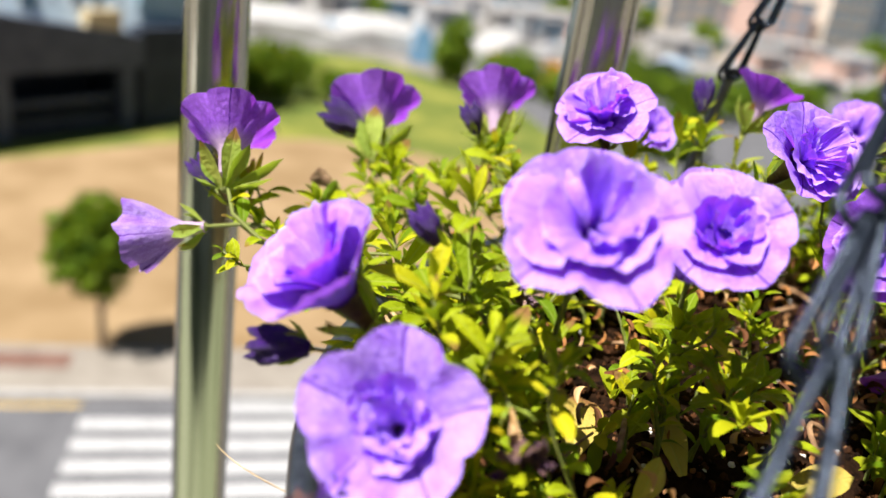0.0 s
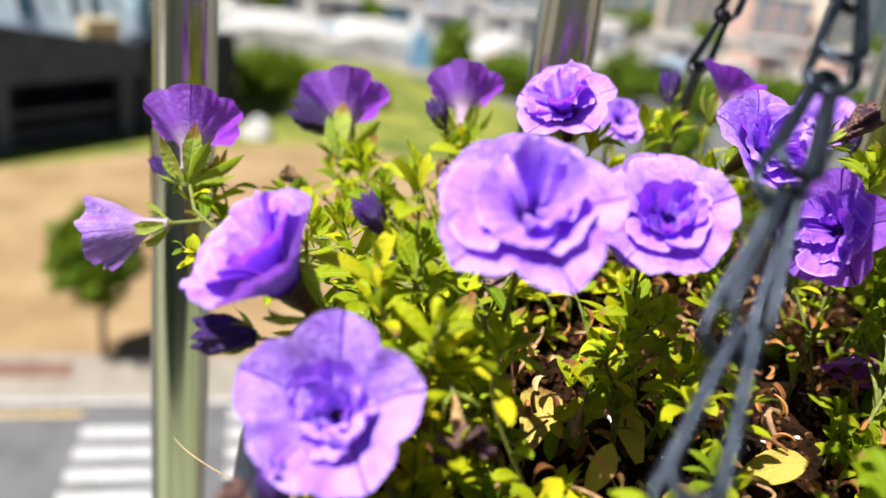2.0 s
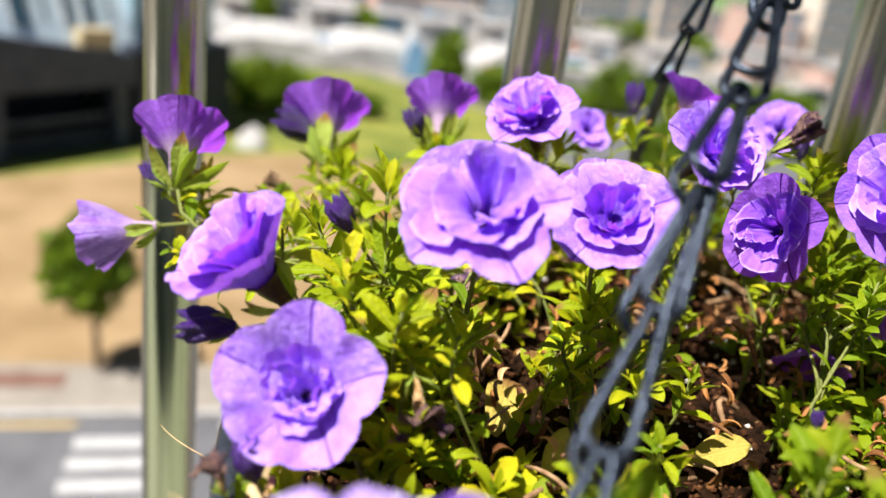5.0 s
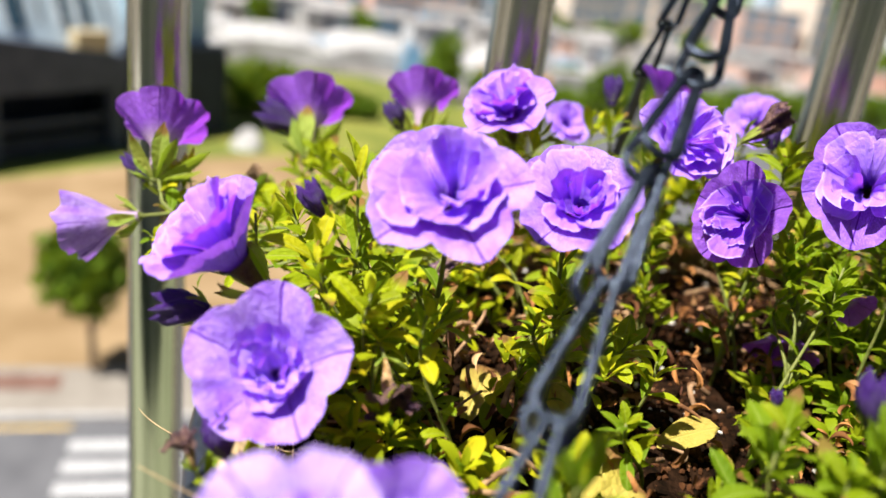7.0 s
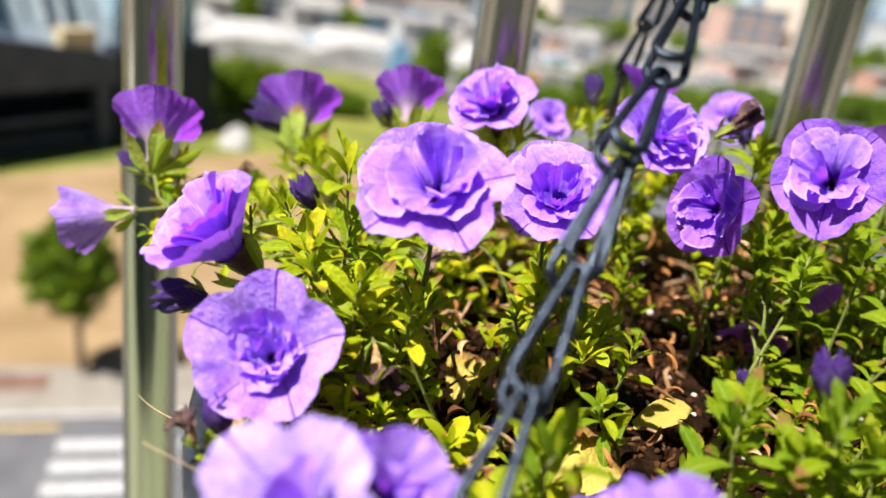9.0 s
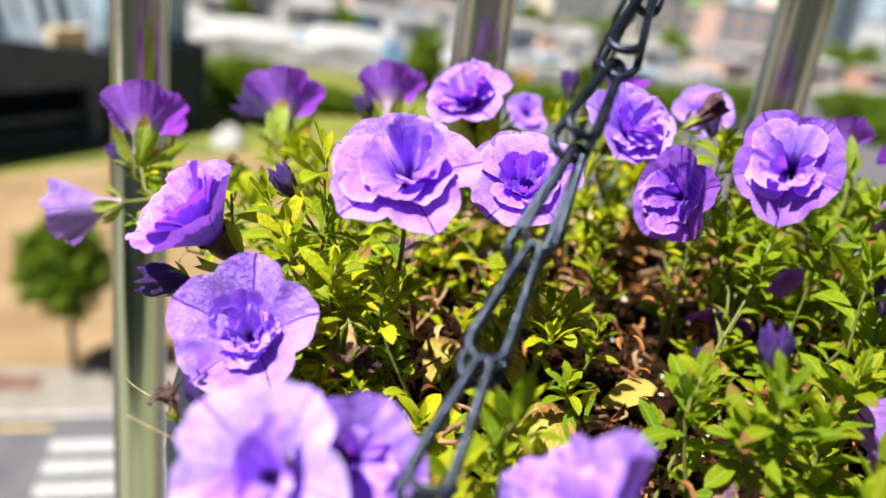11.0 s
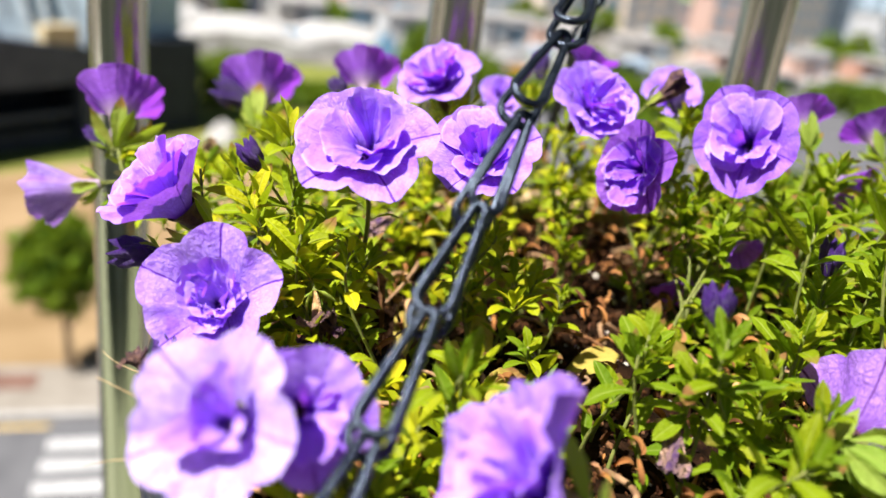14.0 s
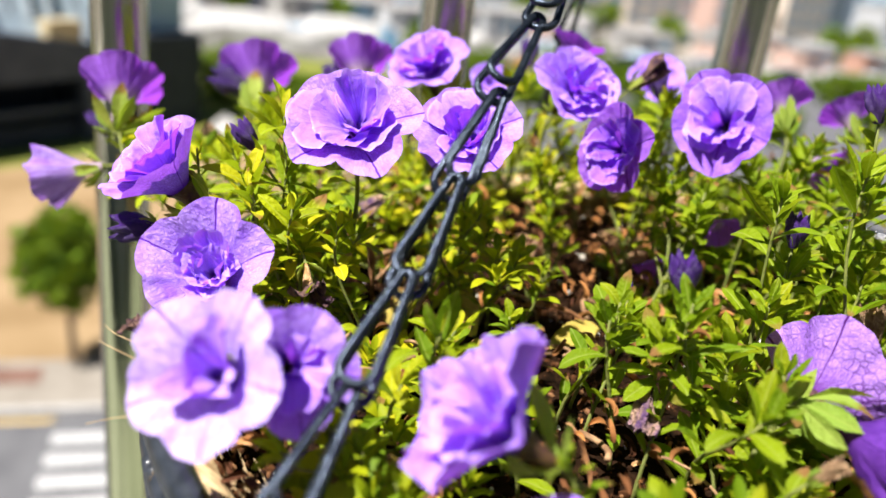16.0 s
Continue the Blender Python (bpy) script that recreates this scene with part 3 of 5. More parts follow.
def leaf_at(parent, base, p, direction, size, rg, meshes):
    """A leaf at p that points along direction, its face up."""
    y = Vector(direction).normalized()
    if not (clear_of_flowers(Vector(p) + y * size) and clear_of_flowers(Vector(p) + y * size * 0.5)):
        return
    up = Vector((rg.uniform(-0.5, 0.5), rg.uniform(-0.5, 0.5), 1)) if abs(y.z) < 0.9 else Vector((rg.uniform(-1, 1), -1, 0.2))
    x = y.cross(up).normalized()
    z = x.cross(y)
    m = Matrix((x, y, z)).transposed().to_4x4()
    m.translation = Vector(p) - base
    hang("leaf", rg.choice(meshes), parent, m @ Matrix.Scale(size, 4))


# places that leaves keep out of: a centre, an axis and a radius; open flowers are added as they are built
CLEARINGS = [(Vector((0.162, 0.206, 11.896)), Vector((-0.25, -0.80, 0.55)).normalized(), 0.019),
             (Vector((0.052, 0.178, 11.878)), Vector((-0.15, -0.80, 0.60)).normalized(), 0.012)]
CLEARINGS += [(Vector((0.056 - 0.0055 * k, 0.186 - 0.0043 * k, 11.868 + 0.0125 * k)), Vector((-0.38, -0.30, 0.87)).normalized(), 0.013) for k in range(6)]


def clear_of_flowers(p):
    """Whether a point of a leaf keeps out of the open flowers and the gaps."""
    for mid, axis, radius in CLEARINGS:
        d = p - mid
        along = d.dot(axis) / radius
        if -0.12 < along < 1.1 and (d - axis * along * radius).length < radius * 1.02:
            return False
    return True


shoots = 0
LEAF_SIZE = 0.74
TIPS = []


def shoot(tip, axis, leaf, count, base=None, label="bright green petunia shoot with narrow hairy leaves"):
    """A leafy shoot that grows from the soil to its tip: a tuft of blunt leaves at the end, scattered ones below."""
    global shoots
    shoots += 1
    rg = random.Random(1000 + shoots)
    axis = Vector(axis).normalized()
    TIPS.append(Vector(tip))
    base = Vector(base) if base else root_of(tip, 0.02, rg)
    ob = thing("petunia_shoot", Matrix.Translation(base), label, "plant shoot", "petunia shoots")
    pts, me = stem_mesh(tip, -axis, base, 0.0004, 0.0007)
    hang("stem", me, ob)
    ln = (Vector(tip) - base).length
    leaf, count = leaf * LEAF_SIZE, round(count * 1.05)
    turn = rg.uniform(0, 6)
    span = min(0.85, 0.024 / max(ln, 0.01))
    for k in range(count):
        u = span * (0.36 * (k / (0.7 * count)) if k < 0.7 * count else 0.36 + 1.7 * (k / count - 0.7))
        i = u * (len(pts) - 1)
        j = min(int(i), len(pts) - 2)
        p = pts[j].lerp(pts[j + 1], i - j)
        ax = (pts[j] - pts[j + 1]).normalized()
        side = ax.orthogonal().normalized()
        turn += 2.4
        side = Matrix.Rotation(turn, 3, ax) @ side
        open_up = 0.40 + 1.0 * (k / count) ** 0.7 + rg.uniform(-0.15, 0.15)
        d = ax * math.cos(open_up) + side * math.sin(open_up)
        leaf_at(ob, base, p, d, leaf * (0.55 + 0.55 * min(1, k / count * 2.2)) * rg.uniform(0.85, 1.15), rg, LEAVES)
    for k in range(min(7, int((ln * (1 - span)) / 0.005))):
        i = (span + (0.92 - span) * (k + 0.5) / 7) * (len(pts) - 1)
        j = min(int(i), len(pts) - 2)
        turn += 2.4
        leaf_at(ob, base, pts[j].lerp(pts[j + 1], i - j), (math.cos(turn), math.sin(turn), rg.uniform(0.1, 0.9)), leaf * rg.uniform(0.8, 1.1), rg, LEAVES)
    return ob


def corolla_mesh(name, rg, cup, material, ruffle, tube, notch=0.12, foot=0.085, fold=0.0):
    """Five fused lobes of unit radius on a tube; faces +z."""
    nu, nv = 80, 20
    verts = []
    ph = [rg.uniform(0, 6.3) for _ in range(6)]
    lob = [rg.uniform(0.88, 1.08) for _ in range(5)]
    for j in range(nv):
        v = j / (nv - 1)
        if v < 0.3:
            u = v / 0.3
            r, z = foot + (0.185 - foot) * u ** 1.5, -tube + (tube - 0.42) * u
        else:
            u = (v - 0.3) / 0.7
            r = 0.185 + 0.815 * (u ** (1.0 + 0.25 * cup) if not fold else u ** 1.15 * (1 - 0.10 * u ** 6))
            z = -0.42 + (0.42 + cup) * u ** 1.05 if fold else -0.42 + (0.42 + cup) * (u ** (0.40 + 0.6 * min(1, max(0, cup) * 2.2))) - 0.05 * u ** 4
        for i in range(nu):
            a = 2 * math.pi * i / nu
            l = abs(math.cos(2.5 * a))
            size = lob[int(((a + math.pi / 5) % (2 * math.pi)) / (2 * math.pi / 5)) % 5]
            edge = max(0, (v - 0.45) / 0.55)
            k = 1 + edge * ((size - 1) * l - notch * (1 - l) ** 2.0 + 0.035 * math.exp(-((1 - l) / 0.07) ** 2) + 0.025 * noise.noise((5 * math.cos(a) + ph[0], 5 * math.sin(a), ph[1])))
            if fold:
                k += fold * max(0, (v - 0.3) / 0.7) * (noise.noise((2.2 * math.cos(a) + ph[5], 2.2 * math.sin(a), ph[1])) + 0.5 * noise.noise((6 * math.cos(a), 6 * math.sin(a) + ph[5], ph[2])))
            rf = ruffle * edge ** 1.5 * (math.sin(5 * a + ph[2]) * 0.35 + math.sin(3 * a + ph[3]) * 0.3 + 0.9 * noise.noise((4 * math.cos(a), 4 * math.sin(a) + ph[4], v * 2)))
            crease = -0.055 * edge * math.exp(-((1 - l) / 0.05) ** 2) + 0.05 * edge * (1 - l) ** 2
            verts.append((r * k * math.cos(a), r * k * math.sin(a), z + rf + crease))
    return mesh_of(name, verts, grid_faces(nu, nv, True), material)


def cup_petal_mesh(rg, reach, rise, half, material, ruffle=0.06, fold=0.0, lip=0.0, bowl=False):
    """A broad petal of an inner cup: it climbs from the throat, opens outwards along x and ends in a frilled, rounded edge."""
    nu, nv = 19, 12
    s1, s2, s3 = rg.uniform(0, 9), rg.uniform(0, 9), rg.uniform(0, 9)
    side = rg.choice((-1, 1))
    verts = []
    for j in range(nv):
        u = j / (nv - 1)
        for i in range(nu):
            q = 2 * i / (nu - 1) - 1
            a = half * q * (0.80 + 0.35 * math.sin(math.pi * min(1.0, u * 0.75)))
            r = 0.09 + (reach - 0.09) * u ** 1.12 * (1 - 0.20 * abs(q) ** 3.2)
            r += u ** 3 * (0.045 * noise.noise((3.2 * q + s1, s2, 0)) + 0.02 * math.sin(11 * q + s3) * ruffle / 0.06)
            z = -0.42 + (0.42 + rise) * u ** 0.62 + lip * u ** 4
            if bowl:
                r = 0.07 + (r - 0.07) * u ** -0.4 if u else r
                z = -0.16 + (0.16 + rise) * u ** 1.5 + lip * u ** 4
            z += ruffle * u * u * (1.5 * noise.noise((1.9 * q + s2, 1.5 * u, s1)) + 0.45 * math.sin(7 * q + s1) * abs(q) + 0.25 * math.sin(17 * q + s3) * u)
            z += 0.05 * u * math.exp(-(q / 0.12) ** 2)
            a += fold * side * u * u * max(0, q * side) ** 2
            z += abs(fold) * 0.35 * u * max(0, q * side) ** 3
            verts.append((r * math.cos(a), r * math.sin(a), z))
    return mesh_of("inner_petal", verts, grid_faces(nu, nv), material, uv=[(i / (nu - 1), j / (nv - 1)) for j in range(nv) for i in range(nu)])


def inner_petal_mesh(rg, ln, width, lean, material, hollow=0.5, ruffle=1.0):
    """A ruffled petal that rises from the throat and bends outwards along x."""
    nu, nv = 13, 10
    verts = []
    ang = 1.45 - 0.2 * lean
    x, z = 0.10, -0.40
    s1, s2 = rg.uniform(0, 9), rg.uniform(0, 9)
    for j in range(nv):
        u = j / (nv - 1)
        w = width * (0.25 + 0.75 * math.sin(math.pi * (0.08 + 0.80 * u)) ** 0.8)
        for i in range(nu):
            q = 2 * i / (nu - 1) - 1
            cupq = hollow * w * q * q * (1 - 0.3 * u)
            rf = ruffle * (0.07 * u * u * math.sin(4 * q + s1) * (0.4 + abs(q)) + 0.022 * u ** 3 * math.sin(13 * q + s2) + 0.06 * u * noise.noise((2.5 * q, 2.5 * u, s2)))
            h = cupq + rf
            back = 1 - 0.20 * u * abs(q) ** 2.5
            verts.append(((x * back) - h * math.sin(ang), q * w, z * (1 if z < 0 else back) + h * math.cos(ang)))
        ang -= lean * (0.35 + 1.3 * u) / (nv - 1)
        x += ln * math.cos(ang) / (nv - 1)
        z += ln * math.sin(ang) / (nv - 1)
    return mesh_of("inner_petal", verts, grid_faces(nu, nv), material, uv=[(i / (nu - 1), j / (nv - 1)) for j in range(nv) for i in range(nu)])


def calyx(ob, base_z, size, rg, spread=0.35, count=5):
    """Narrow sepals round the foot of a tube, in the thing's own units."""
    v, f = sweep([(0, 0, base_z - 0.05), (0, 0, base_z), (0, 0, base_z + 0.16)], [0.05, 0.085, 0.10], 10)
    cup = hang("calyx", mesh_of("calyx", v, f, STEM), ob)
    for k in range(count):
        a = 2 * math.pi * k / count + rg.uniform(-0.2, 0.2)
        d = Vector((math.cos(a) * math.sin(spread), math.sin(a) * math.sin(spread), math.cos(spread)))
        m = Matrix.Translation((0.05 * math.cos(a), 0.05 * math.sin(a), base_z))
        y = d
        x = y.cross(Vector((math.cos(a), math.sin(a), 0.0))).normalized()
        r = Matrix((x, y, x.cross(y))).transposed().to_4x4()
        hang("sepal", rg.choice(SEPALS), cup, m @ r @ Matrix.Scale(size * rg.uniform(0.8, 1.2), 4))


def pedicel(ob, m, foot, axis, r, leaves=7):
    """The stalk from a flower's foot to the soil, in the thing's own units."""
    rg = random.Random(int(foot.x * 9e4) + int(foot.y * 7e4))
    base = root_of(foot, 0.02, rg)
    pts, me = stem_mesh(foot, -Vector(axis), base, r, r * 1.2, 10)
    inv = m.inverted()
    v, f = sweep([inv @ p for p in pts], [r / m.to_scale().x * (1 + 0.3 * i / 9) for i in range(10)], 7)
    stalk = hang("stalk", mesh_of("stalk", v, f, STEM), ob)
    for k in range(leaves):
        u = 0.7 + 6.8 * k / leaves
        p = pts[int(u)].lerp(pts[int(u) + 1], u % 1)
        a = 2.4 * k + foot.x * 900
        y = Vector((math.cos(a), math.sin(a), rg.uniform(0.3, 1.2))).normalized()
        x = y.cross(Vector((0, 0, 1))).normalized()
        lm = Matrix((x, y, x.cross(y))).transposed().to_4x4()
        lm.translation = p
        hang("leaf", rg.choice(LEAVES), stalk, inv @ lm @ Matrix.Scale(rg.uniform(0.009, 0.0135), 4))
    return pts


def flower(kind, at, face, radius, label, layers=(), inner=0, seed=0, spin=0.0, cup=0.0, tone="", tall=1.0, wide=1.0, leafy=5, off=(0.0, 0.0), cleft=0.14, ruffle=0.055, crimp=1.0, bowls=9):
    """A petunia flower: corolla on its tube, cups of inner petals, narrow petals in the middle, sepals and stalk.
    layers: for each cup the number of petals, how far out and how high they reach, half their spread and their frill;
    from the cup numbered bowls on, the petals stand up like the sides of a bowl."""
    rg = random.Random(seed * 77 + 3)
    m = frame_to(at, face, spin, radius)
    ob = thing("petunia_flower", m, label, "flower", "petunia flowers")
    deep = kind == "fan"
    if kind in ("double", "single"):
        CLEARINGS.append((Vector(at), Vector(face).normalized(), radius))
    furled = kind == "furled"
    tube = 0.92 if deep or furled else 1.05
    outer = PETAL_DEEP if tone == "violet" or deep and tone != "lilac" else PETAL
    outer = PETAL_PALE if tone == "pale" else PETAL_MID if tone == "mid" else PETAL_VEINED if tone == "veined" else PETAL_SHADED if tone == "dark" else PETAL_FURLED if furled else outer
    hang("corolla", corolla_mesh("corolla", rg, cup, outer, ruffle, tube, cleft, 0.135 if deep or furled else 0.085, 0.30 if furled else 0.0), ob)
    if not deep and not furled:
        v, f = sweep([(0, 0, -tube - 0.02), (0, 0, -tube * 0.8), (0, 0, -0.6), (0, 0, -0.47), (0, 0, -0.36)], [0.09, 0.115, 0.165, 0.205, 0.275], 14)
        hang("tube", mesh_of("tube", v, f[:-1], TUBE_DARK), ob, ONE, "dark purplish tube")
    tint = INNER_DEEP if tone in ("violet", "dark") else INNER_PALE if tone in ("pale", "rosette") else INNER
    for k, (count, reach, rise, half, frill) in enumerate(layers):
        turn = rg.uniform(0, 6.3)
        for i in range(count):
            far = reach * rg.uniform(0.72, 1.12)
            me = cup_petal_mesh(rg, far, rise * rg.uniform(0.55, 1.35) + 0.02 * (i % 2), half * rg.uniform(0.70, 1.20), tint, frill, crimp * (rg.choice((0.0, 0.5, 0.9)) if k else rg.choice((0.0, 0.3))), rg.uniform(-0.10, 0.06), k >= bowls)
            hang("inner_petal", me, ob, Matrix.Translation((off[0] * k, off[1] * k, 0.012 * (i % 3) + 0.01)) @ Matrix.Rotation(turn + i * 2 * math.pi / count + rg.uniform(-0.38, 0.38), 4, "Z") @ Matrix.Rotation(rg.uniform(-0.12, 0.12), 4, "X"))
    for k in range(inner):
        ring = k / max(1, inner)
        ln = tall * (0.60 - 0.14 * ring) * rg.uniform(0.85, 1.12)
        lean = (0.9 - 0.7 * ring) * rg.uniform(0.75, 1.25)
        me = inner_petal_mesh(rg, ln, wide * (0.20 - 0.07 * ring) * rg.uniform(0.85, 1.2), lean, tint, 0.55, 0.8)
        hang("inner_petal", me, ob, Matrix.Translation((off[0], off[1], 0)) @ Matrix.Rotation(k * 2.4 + rg.uniform(-0.25, 0.25), 4, "Z") @ Matrix.Translation((-0.06 * ring, 0, rg.uniform(-0.02, 0.05) + 0.3 * max(0, cup))))
    calyx(ob, -tube - (0.04 if not deep else 0.30), 0.86 if not deep else 1.0, rg, 0.34 if not deep else 0.46, 6 if not deep else 9)
    stalk = pedicel(ob, m, m @ Vector((0, 0, -tube - 0.02)), face, 0.0007, 10 if leafy else 0)
    for k, q in ((2, 1.0), (3, 1.1), (4, 1.0), (5, 1.15), (6, 1.0))[:leafy]:
        p = stalk[k] + Vector((rg.uniform(-0.010, 0.010), rg.uniform(-0.014, 0.0), rg.uniform(-0.004, 0.002)))
        shoot(p, (rg.uniform(-0.6, 0.6), rg.uniform(-0.6, 0.2), 1), q * rg.uniform(0.0105, 0.0140), 11, stalk[min(9, k + 3)])
    return ob


def bud(at, axis, length, label):
    """A furled bud in its calyx."""
    rg = random.Random(int(at[0] * 1e5))
    m = frame_to(at, axis, rg.uniform(0, 360), length * 0.5)
    ob = thing("petunia_bud", m, label, "flower bud", "petunia buds")
    nu, nv = 20, 12
    verts = []
    for j in range(nv):
        u = j / (nv - 1)
        r = 0.66 * (0.30 + 0.70 * math.sin(math.pi * (0.06 + 0.66 * u)) ** 1.2) * (1 - 0.14 * max(0, (u - 0.8) / 0.2))
        for i in range(nu):
            a = 2 * math.pi * i / nu
            tw = a + 1.2 * u
            k = 1 + (0.10 + 0.14 * u) * math.cos(5 * tw) + 0.05 * noise.noise((3 * math.cos(a), 3 * math.sin(a), 5 * u))
            top = 0.30 * u ** 5 * math.cos(5 * tw + 0.6)
            verts.append((r * k * math.cos(a), r * k * math.sin(a), -1 + 2 * u + top))
    faces = grid_faces(nu, nv, True)
    n0 = len(verts)
    verts.append((0, 0, 0.45))
    faces += [((nv - 1) * nu + i, (nv - 1) * nu + (i + 1) % nu, n0) for i in range(nu)]
    hang("petals", mesh_of("petals", verts, faces, BUD), ob)
    calyx(ob, -1.12, 1.25, rg, 0.30)
    pedicel(ob, m, m @ Vector((0, 0, -1.1)), axis, 0.00045, 9)
    return ob


def withered(at, axis, length, label, tint=0):
    """A shrivelled flower: a crumpled cone with torn, curled lobes."""
    rg = random.Random(int(at[0] * 1e5) + 7)
    m = frame_to(at, axis, rg.uniform(0, 360), length * 0.5)
    ob = thing("withered_flower", m, label, "dead flower", "withered petunia flowers")
    if tint == 1:
        v, f = sweep([(0, 0, -1.0), (0.03, 0, -0.6), (0.08, 0.02, -0.2), (0.10, 0.02, 0.1)], [0.10, 0.15, 0.20, 0.24], 12)
        hang("dry_tube", mesh_of("dry_tube", v, f, DRY_TAN), ob, ONE, "dry tan tube")
        for k in range(6):
            me = inner_petal_mesh(rg, rg.uniform(0.8, 1.3), rg.uniform(0.16, 0.28), rg.uniform(0.5, 2.0), DRY_PURPLE, 1.2, 2.4)
            hang("curled_petal", me, ob, Matrix.Rotation(k * 1.05 + rg.uniform(-0.3, 0.3), 4, "Z") @ Matrix.Translation((0.08, 0, 0.35)))
    else:
        nu, nv = 30, 16
        verts = []
        s = rg.uniform(0, 50)
        for j in range(nv):
            u = j / (nv - 1)
            r = 0.10 + 0.42 * u ** 1.2 - 0.12 * u ** 6
            for i in range(nu):
                a = 2 * math.pi * i / nu
                k = 1 + 0.30 * math.cos(5 * a + s) * u + 0.55 * u * noise.noise((2.5 * math.cos(a), 2.5 * math.sin(a) + s, 3 * u)) + 0.22 * math.sin(9 * a + 6 * u)
                verts.append((r * k * math.cos(a + 0.8 * u) + 0.25 * u * u, r * k * math.sin(a + 0.8 * u),
                              -1 + 1.75 * u + 0.35 * u * u * noise.noise((3 * math.cos(a), s, 3 * math.sin(a)))))
        hang("crumpled_petals", mesh_of("crumpled_petals", verts, grid_faces(nu, nv, True), (DRY, DRY, DRY_MIXED, DRY_PURPLE)[tint]), ob)
    calyx(ob, -1.1, 0.9, rg, 0.3)
    pedicel(ob, m, m @ Vector((0, 0, -1.05)), axis, 0.00045, 9)
    return ob


flower('double', (0.0346, 0.1346, 11.95), (-0.079, -0.616, 0.784), 0.0193, 'large open double lilac petunia flower with ruffled petals', cup=0.16, layers=((4, 0.84, 0.18, 0.80, 0.05), (4, 0.62, 0.36, 0.80, 0.08), (2, 0.42, 0.42, 1.0, 0.08)), off=(0.05, -0.08), seed=1, spin=90)
flower('double', (0.0689, 0.1567, 11.9457), (-0.092, -0.678, 0.729), 0.018, 'open double lilac petunia flower crowding its larger neighbour', cup=0.16, layers=((4, 0.76, 0.12, 0.80, 0.04), (5, 0.42, 0.20, 0.75, 0.06), (4, 0.28, 0.24, 0.7, 0.05)), bowls=1, crimp=0.3, off=(0.0, -0.07), seed=2, spin=100)
flower('double', (0.0004, 0.1136, 11.9087), (-0.136, -0.787, 0.602), 0.0181, 'open lilac petunia flower with a tight rosette inside', cup=0.34, layers=((5, 0.54, 0.26, 0.80, 0.05),), bowls=0, crimp=0.3, inner=13, tall=1.12, wide=1.25, leafy=1, tone='rosette', off=(0.03, -0.06), seed=3, spin=24, cleft=0.12)
flower('single', (0.0188, 0.0444, 11.9179), (-0.274, -0.769, 0.578), 0.0172, 'pale lilac petunia flower with a dark throat', cup=0.18, inner=5, tall=1.45, wide=1.25, leafy=0, cleft=0.20, seed=4, spin=75, tone='pale', ruffle=0.12)
flower('double', (0.0337, 0.0557, 11.9146), (0.292, -0.811, 0.507), 0.0143, 'lilac petunia flower tucked behind a paler bloom', cup=0.1, layers=((4, 0.6, 0.2, 0.8, 0.06),), leafy=1, seed=5, spin=60)
flower('double', (-0.0201, 0.1386, 11.9278), (-0.603, -0.288, 0.744), 0.018, 'half-turned lilac petunia flower on a dark tube', cup=0.42, layers=((4, 0.82, 0.42, 0.90, 0.05), (3, 0.62, 0.52, 0.95, 0.05), (2, 0.40, 0.50, 0.9, 0.05)), leafy=0, crimp=0.3, seed=61, spin=20, cleft=0.10)
flower('fan', (-0.073, 0.248, 11.926), (-0.15, 0.73, 0.66), 0.0185, 'violet petunia flower seen from behind, pale tube', seed=7, spin=90, cleft=0.24, cup=0.42)
flower('fan', (-0.0308, 0.321, 11.925), (-0.11, 0.74, 0.66), 0.021, 'violet petunia flower turned away, dark closed bud beside it', seed=8, spin=95, cleft=0.24, cup=0.38)
flower('fan', (0.02, 0.323, 11.937), (-0.08, 0.73, 0.68), 0.0179, 'violet petunia flower turned away on leafy calyx', seed=9, spin=90, cleft=0.24, cup=0.38)
flower('double', (0.0542, 0.2546, 11.9524), (-0.287, -0.497, 0.819), 0.018, 'double lilac petunia flower with many folded petals', cup=0.12, layers=((5, 0.84, 0.18, 0.62, 0.08), (5, 0.60, 0.32, 0.6, 0.09), (4, 0.38, 0.34, 0.6, 0.08)), seed=10, spin=40)
flower('double', (0.0869, 0.3115, 11.9385), (0.112, -0.699, 0.707), 0.0114, 'small pale lilac petunia flower behind a double bloom', cup=0.1, layers=((5, 0.7, 0.2, 0.7, 0.07),), seed=11, spin=10)
flower('furled', (-0.0895, 0.2340, 11.8915), (-0.95, -0.02, -0.28), 0.0150, 'half-closed lilac petunia flower pointing outwards', cup=0.75, cleft=0.16, ruffle=0.11, leafy=2, seed=12, spin=20)
flower('double', (0.1248, 0.1872, 11.9392), (-0.775, -0.597, 0.209), 0.0158, 'violet double petunia flower on a reddish tube', cup=0.2, layers=((5, 0.80, 0.24, 0.7, 0.07), (4, 0.56, 0.36, 0.75, 0.08), (2, 0.34, 0.38, 0.8, 0.05)), tone='violet', seed=13, spin=30)
flower('double', (0.1640, 0.1962, 11.9522), (-0.525, -0.783, 0.334), 0.0192, 'open violet double petunia flower with overlapping petals', cup=0.18, layers=((4, 0.82, 0.16, 0.80, 0.04), (3, 0.60, 0.28, 0.85, 0.05), (2, 0.36, 0.36, 0.9, 0.05)), off=(-0.05, -0.02), tone='mid', seed=14, spin=60)
flower('double', (0.1135, 0.2191, 11.9551), (0.276, -0.663, 0.696), 0.018, 'pale lilac double petunia flower full of petals', cup=0.16, layers=((5, 0.84, 0.18, 0.62, 0.08), (5, 0.64, 0.30, 0.6, 0.09), (5, 0.42, 0.34, 0.55, 0.08)), seed=15, spin=15)
